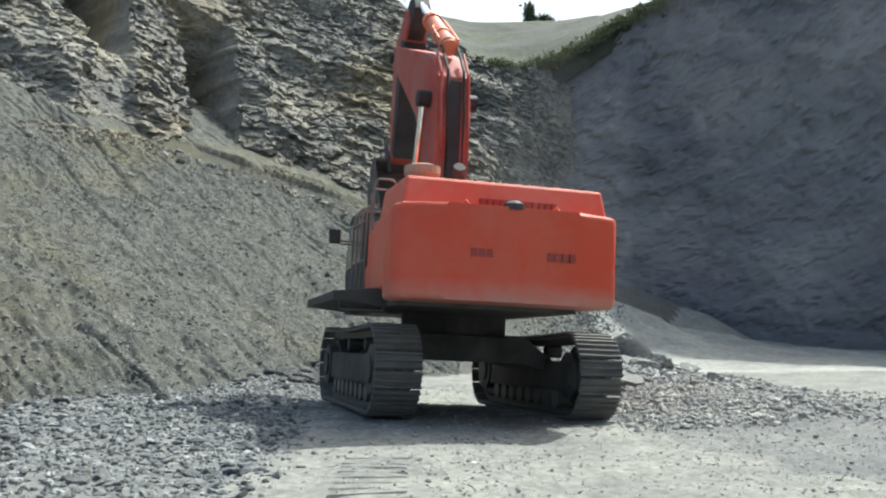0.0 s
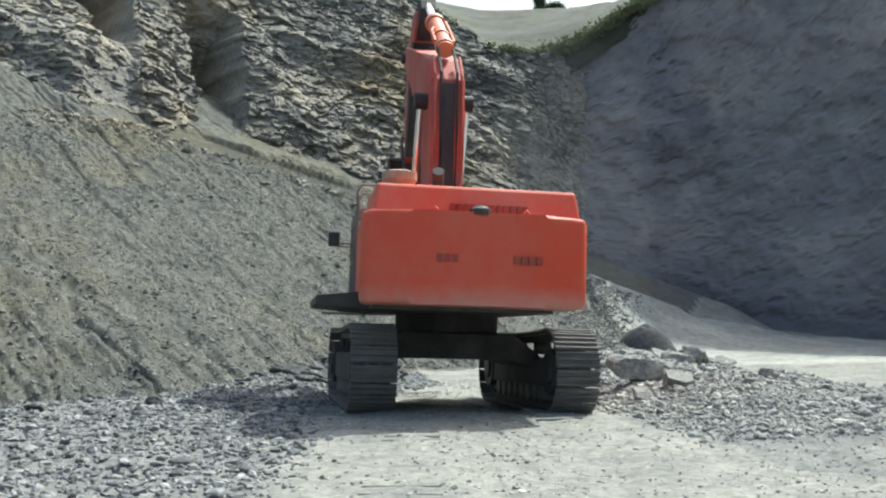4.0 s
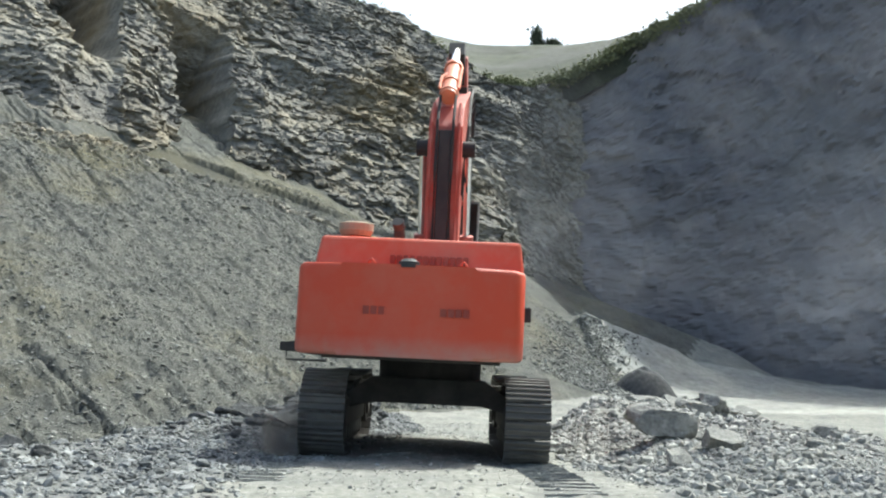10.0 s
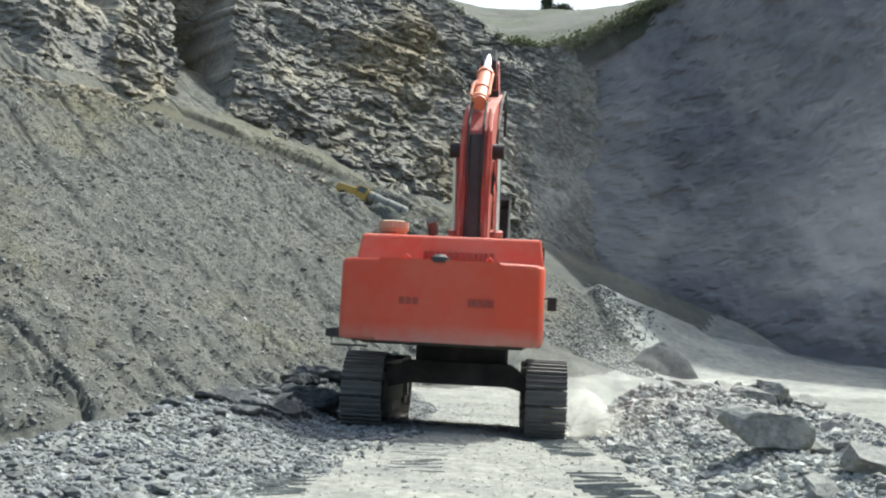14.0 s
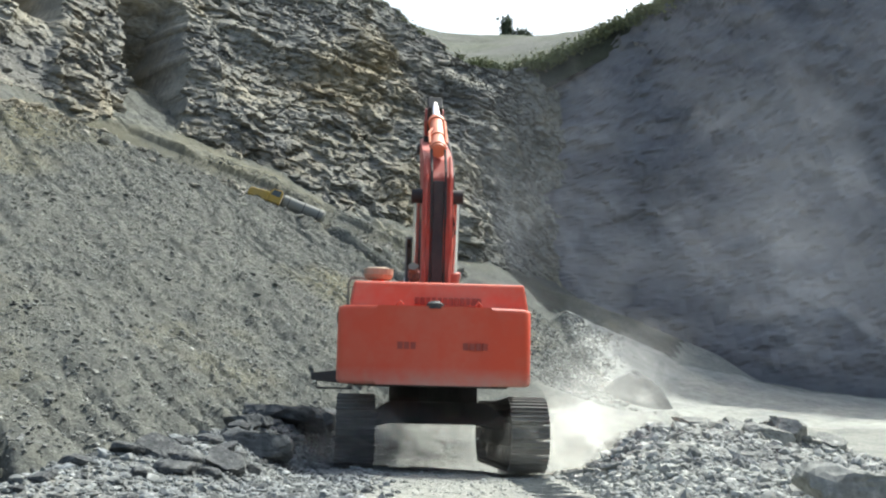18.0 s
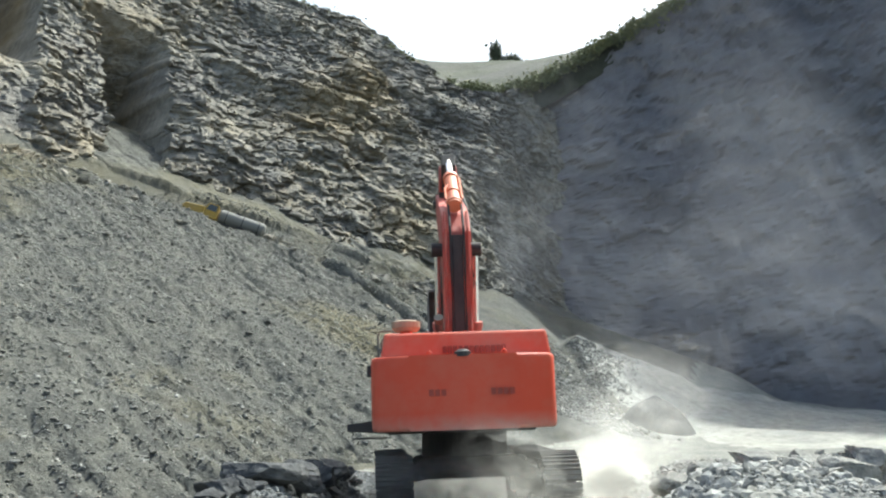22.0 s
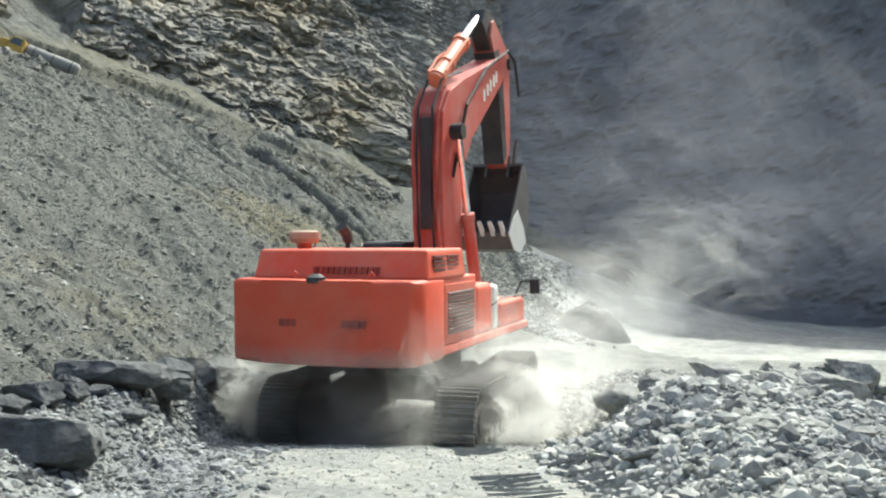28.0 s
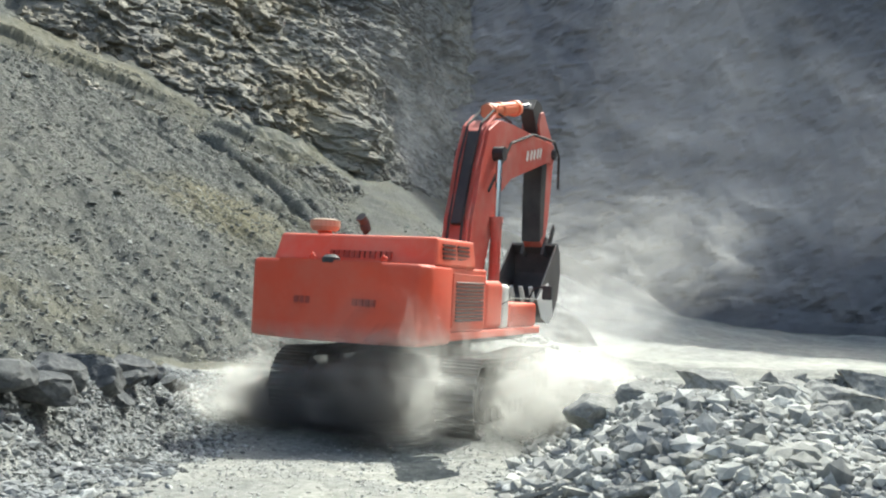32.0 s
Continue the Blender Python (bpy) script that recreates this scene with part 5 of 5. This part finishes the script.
    for s in (-1, 1):
        bm = new_bm()
        x = 1.63 * s
        box(bm, x - 0.27, x + 0.27, -2.05, 2.05, 0.42, 0.92, 0.05)
        tr = part("track", bm, M_under, ex)
        for k in range(8):
            bm = new_bm()
            y = -1.55 + k * 0.443
            rod(bm, (x - 0.24, y, 0.30), (x + 0.24, y, 0.30), 0.15, 14)
            part("roller", bm, M_shoe, tr)
        for y in (-0.8, 0.8):
            bm = new_bm()
            rod(bm, (x - 0.14, y, 1.08), (x + 0.14, y, 1.08), 0.11, 12)
            part("top_roller", bm, M_under, tr)
        for y, nm in ((-2.2, "sprocket"), (2.2, "idler")):
            bm = new_bm()
            rod(bm, (x - 0.13, y, 0.69), (x + 0.13, y, 0.69), 0.5, 24)
            rod(bm, (x - 0.3, y, 0.69), (x + 0.3, y, 0.69), 0.38, 24)
            rod(bm, (x - 0.34, y, 0.69), (x + 0.34, y, 0.69), 0.22, 18)
            if nm == "sprocket":
                for k in range(12):
                    an = k * math.pi / 6
                    rod(bm, (x, y + 0.48 * math.cos(an), 0.69 + 0.48 * math.sin(an)), (x, y + 0.58 * math.cos(an), 0.69 + 0.58 * math.sin(an)), 0.08, 6, 0.04)
            part(nm, bm, M_under, tr)
        under.append(tr)
        tracks.append((s, x, tr))
    moving["under"], moving["tracks"] = under, tracks
    return ex, moving


# loop of the track: straight runs of length 2A joined by half circles
TRACK_A, TRACK_R, TRACK_Z, SHOES = 2.2, 0.635, 0.69, 46


def on_loop(s):
    """Place (y, z) on the belt and the way's angle, s metres along from the middle of the lower run."""
    length = 4 * TRACK_A + 2 * math.pi * TRACK_R
    s = s % length
    if s < TRACK_A:
        return s, TRACK_Z - TRACK_R, 0.0
    s -= TRACK_A
    if s < math.pi * TRACK_R:
        a = s / TRACK_R
        return TRACK_A + TRACK_R * math.sin(a), TRACK_Z - TRACK_R * math.cos(a), a
    s -= math.pi * TRACK_R
    if s < 2 * TRACK_A:
        sag = -0.05 * math.sin(math.pi * s / (2 * TRACK_A))
        return TRACK_A - s, TRACK_Z + TRACK_R + sag, math.pi
    s -= 2 * TRACK_A
    if s < math.pi * TRACK_R:
        a = s / TRACK_R
        return -TRACK_A - TRACK_R * math.sin(a), TRACK_Z + TRACK_R * math.cos(a), math.pi + a
    return -TRACK_A + s - math.pi * TRACK_R, TRACK_Z - TRACK_R, 2 * math.pi


def build_shoes(tracks):
    length = 4 * TRACK_A + 2 * math.pi * TRACK_R
    pitch = length / SHOES
    bm = new_bm()
    h = pitch / 2 - 0.006
    box(bm, -0.36, 0.36, -h, h, -0.035, -0.005)
    for y in (-h + 0.03, 0.0, h - 0.03):
        prism(bm, [(y - 0.022, -0.035), (y + 0.022, -0.035), (y + 0.012, -0.075), (y - 0.012, -0.075)], -0.36, 0.36)
    for x in (-0.1, 0.1):
        box(bm, x - 0.035, x + 0.035, -h - 0.02, h + 0.02, -0.005, 0.1)
    me = bpy.data.meshes.new("shoe")
    bmesh.ops.recalc_face_normals(bm, faces=bm.faces)
    bm.to_mesh(me)
    bm.free()
    me.materials.append(M_shoe)
    shoes = []
    for s, x, tr in tracks:
        for k in range(SHOES):
            ob = new("track_shoe", me)
            ob.parent = tr
            shoes.append((ob, x, k * pitch))
    return shoes


# clouds kicked up by the tracks: place in the machine's space, the time it rises, size, seed
TRACK_DUST = []
for k, (rise, x, y, z, sx, sy, sz, end, thin) in enumerate((
        (8.2, -1.9, -3.2, 0.5, 0.7, 0.8, 0.8, 11.0, 0), (10.6, 2.6, -2.0, 0.5, 0.6, 1.0, 0.9, 14.5, 0), (14.8, 2.9, -1.8, 0.6, 1.0, 1.8, 1.0, 32, 1), (13.8, 0.4, -3.3, 0.7, 2.4, 1.3, 0.9, 24.0, 2), (15.4, -0.9, -3.6, 0.7, 1.4, 1.2, 1.0, 23.0, 1),
        (18.0, -1.9, -3.6, 0.8, 0.9, 0.8, 1.1, 20.6, 0), (18.4, 0.5, -5.0, 1.2, 1.5, 0.7, 1.2, 22.3, 2), (19.3, 2.6, -3.0, 0.7, 1.0, 1.2, 0.9, 23.2, 0), (23.6, 3.3, -0.8, 0.6, 1.5, 2.2, 1.1, 32, 2), (27.2, 0.7, -3.8, 0.5, 1.9, 0.9, 0.8, 32, 1),
        (24.2, -0.9, -2.4, 0.6, 1.5, 1.2, 0.9, 32, 2), (26.6, -0.6, -2.9, 0.6, 1.6, 1.0, 0.9, 32, 1), (26.9, 1.2, -4.6, 1.2, 1.3, 0.6, 1.3, 32, 2), (29.6, 1.6, -4.0, 0.8, 1.6, 1.1, 1.2, 32, 2), (30.0, -0.5, -3.4, 0.6, 2.0, 1.2, 0.8, 32, 1), (30.2, 3.2, -2.0, 0.8, 1.6, 2.0, 1.3, 32, 1), (29.8, -2.4, -3.2, 0.4, 1.5, 1.6, 0.7, 32, 1), (30.3, 0.6, -4.4, 0.7, 1.8, 1.0, 0.9, 32, 1), (24.0, -2.0, -2.2, 0.5, 1.2, 1.4, 0.7, 32, 2), (27.0, 0.4, -1.6, 1.0, 4.2, 4.0, 2.2, 32, 2), (16.0, 3.6, -1.0, 1.2, 1.8, 2.0, 1.6, 23.5, 2), (24.4, -2.2, -2.8, 0.5, 1.5, 1.4, 1.0, 32, 1), (25.0, -0.8, -3.4, 0.6, 1.8, 1.2, 1.0, 32, 1))):
    TRACK_DUST.append((dust((sx, sy, sz), 10, (M_dust, M_thin, M_puff)[thin], 400 + k, "pale dust cloud raised by the crawler tracks"), rise, x, y, z, sz, end))


excavator, MOVING = build_excavator()
SHOE_LIST = build_shoes(MOVING["tracks"])


# ---------------------------------------------------------------- motion of the machine
def about(y, z, deg):
    """A turn about a cross axis through (y, z) of the machine."""
    return Matrix.Translation((0, y, z)) @ Matrix.Rotation(radians(deg), 4, "X") @ Matrix.Translation((0, -y, -z))


BOOM_TURN = [(0, 0), (29.5, 0), (30, -2.6), (30.5, -9.0), (31, -14.6), (31.5, -18.4), (32, -19.4)]
UNDER = [(0, 0.4, -0.05, 0), (3.5, 0.4, -0.05, -1), (6, 3.2, 0.06, -1), (10, 2.5, 0, -1), (13, 2.0, 0, -1.5), (16, 1.6, -0.02, -2), (19, 1.8, -0.1, -3.2), (21, 1.9, -0.2, -1), (22.5, 3.0, -0.2, 0), (25, 4.6, -0.08, 0), (28, 4.8, -0.15, 0), (30, 4.8, -0.05, 0), (32, 4.6, 0.04, 0)]


def aim(a, b, a1, b1):
    """Carries a bar from a-b to start at a1 and point to b1."""
    q = (b - a).rotation_difference(b1 - a1)
    return Matrix.Translation(a1) @ q.to_matrix().to_4x4() @ Matrix.Translation(-a)


def motions():
    walk(excavator, [(t, pose(x, y, z, pitch, roll, yaw)) for t, x, y, z, pitch, roll, yaw in EXCAVATOR_ROWS])
    rows = []
    for t, x in ((0, 2.2), (6, 0.6), (10, -2.5), (13, -4.4), (16, -6.8), (19, -9.1), (22, -11.9), (25, -15.0), (29, -19.2), (32, -22.4)):
        (y0, z0), (y1, z1) = (ramp_at(np.array([x + e])) for e in (1.2, -1.2))
        yaw = math.degrees(math.atan2(2.4, float(y1[0] - y0[0])))
        pitch = math.degrees(math.atan2(float(z1[0] - z0[0]), 2.4))
        rows.append((t, pose(x, float(ramp_at(np.array([x]))[0][0]), 0.5 * float(z0[0] + z1[0]) + 0.03, pitch, 0, yaw)))
    walk(TRUCK, rows)
    boom_rows, stick_rows, arm_rows = [], [], {}
    for t, turn in BOOM_TURN:
        m = about(*FOOT, turn)
        tip = m @ Vector((0, *TIP))
        ms = Matrix.Translation((0, tip.y - TIP[0], tip.z - TIP[1])) @ about(*TIP, turn * 0.5)
        boom_rows.append((t, m))
        stick_rows.append((t, ms))
        for cyl, shaft, a, b in MOVING["boom_cyl"]:
            b1 = m @ b
            arm_rows.setdefault(cyl, []).append((t, aim(a, b, a, b1)))
            arm_rows.setdefault(shaft, []).append((t, Matrix.Translation(b1) @ (b - a).rotation_difference(b1 - a).to_matrix().to_4x4() @ Matrix.Translation(-b)))
        cyl, shaft, a, b = MOVING["stick_cyl"]
        a1, b1 = m @ a, ms @ b
        arm_rows.setdefault(cyl, []).append((t, aim(a, b, a1, b1)))
        arm_rows.setdefault(shaft, []).append((t, aim(b, a, b1, a1)))
    walk(MOVING["boom"], boom_rows)
    walk(MOVING["stick"], stick_rows)
    walk(MOVING["bucket"], stick_rows)
    for ob, rows in arm_rows.items():
        walk(ob, rows)
    for ob in MOVING["under"]:
        walk(ob, [(t, pose(0.17, -0.62, up, tilt, 0, yaw)) for t, yaw, up, tilt in UNDER])
    # dust rises out of the ground where the tracks stir it, trails behind and settles again
    et0 = [r[0] for r in EXCAVATOR_ROWS]

    def machine(t):
        return [float(np.interp(t, et0, [r[k] for r in EXCAVATOR_ROWS])) for k in (1, 2, 3, 6)]

    for ob, rise, x, y, z, sz, end in TRACK_DUST:
        rows = []
        for t in np.arange(0, 32.01, 0.5):
            up = np.clip((t - rise) / 1.0, 0, 1) * (1 - np.clip((t - end) / 1.5, 0, 1))
            mx, my, mz, yaw = machine(min(max(t, rise), end + 1.5))
            sway = 0.12 * math.sin(1.7 * t + x)
            c, s = math.cos(radians(yaw)), math.sin(radians(yaw))
            deep = -(1 - up) * (sz * 2.6 + 0.6)
            rows.append((float(t), pose(mx + c * (x + sway) - s * y, my + s * (x + sway) + c * y, mz + z + deep + 0.1 * math.sin(t + y), 0, 0, 14 * math.sin(0.5 * t + x))))
        walk(ob, rows)
    for ob, x, y, z, far, late in HAZE:
        start = [(0, pose(x + far, y, z, 0, 0, 0)), (late, pose(x, y, z, 0, 0, 6))] if far else [(0, pose(x, y, z, 0, 0, 0)), (16, pose(x - 1.5, y - 0.5, z + 0.8, 0, 0, 12))]
        walk(ob, start + [(32, pose(x + (24 if z > 23 else -2.5), y - 1, z + 1.2, 0, 0, 20))])
    for ob, x, y, z, sz, rise in LOW:
        walk(ob, [(0, pose(x, y, z - 3 * sz - 2)), (rise - 3, pose(x, y, z - 3 * sz - 2)), (rise, pose(x, y, z)), (32, pose(x + 1.5, y + 1.0, z + 0.6, 0, 0, 25))])
    # belts run as the machine drives
    ts = np.arange(0, 32.01, 0.25)
    et = np.array([r[0] for r in EXCAVATOR_ROWS])
    px, py = (np.interp(ts, et, [r[k] for r in EXCAVATOR_ROWS]) for k in (1, 2))
    run = np.concatenate([[0], np.cumsum(np.hypot(np.diff(px), np.diff(py)))])
    for ob, x, s0 in SHOE_LIST:
        rows = []
        for t, s in zip(ts, run):
            y, z, a = on_loop(s0 - s)
            rows.append((float(t), Matrix.Translation((x, y, z)) @ Matrix.Rotation(a, 4, "X")))
        walk(ob, rows)


motions()
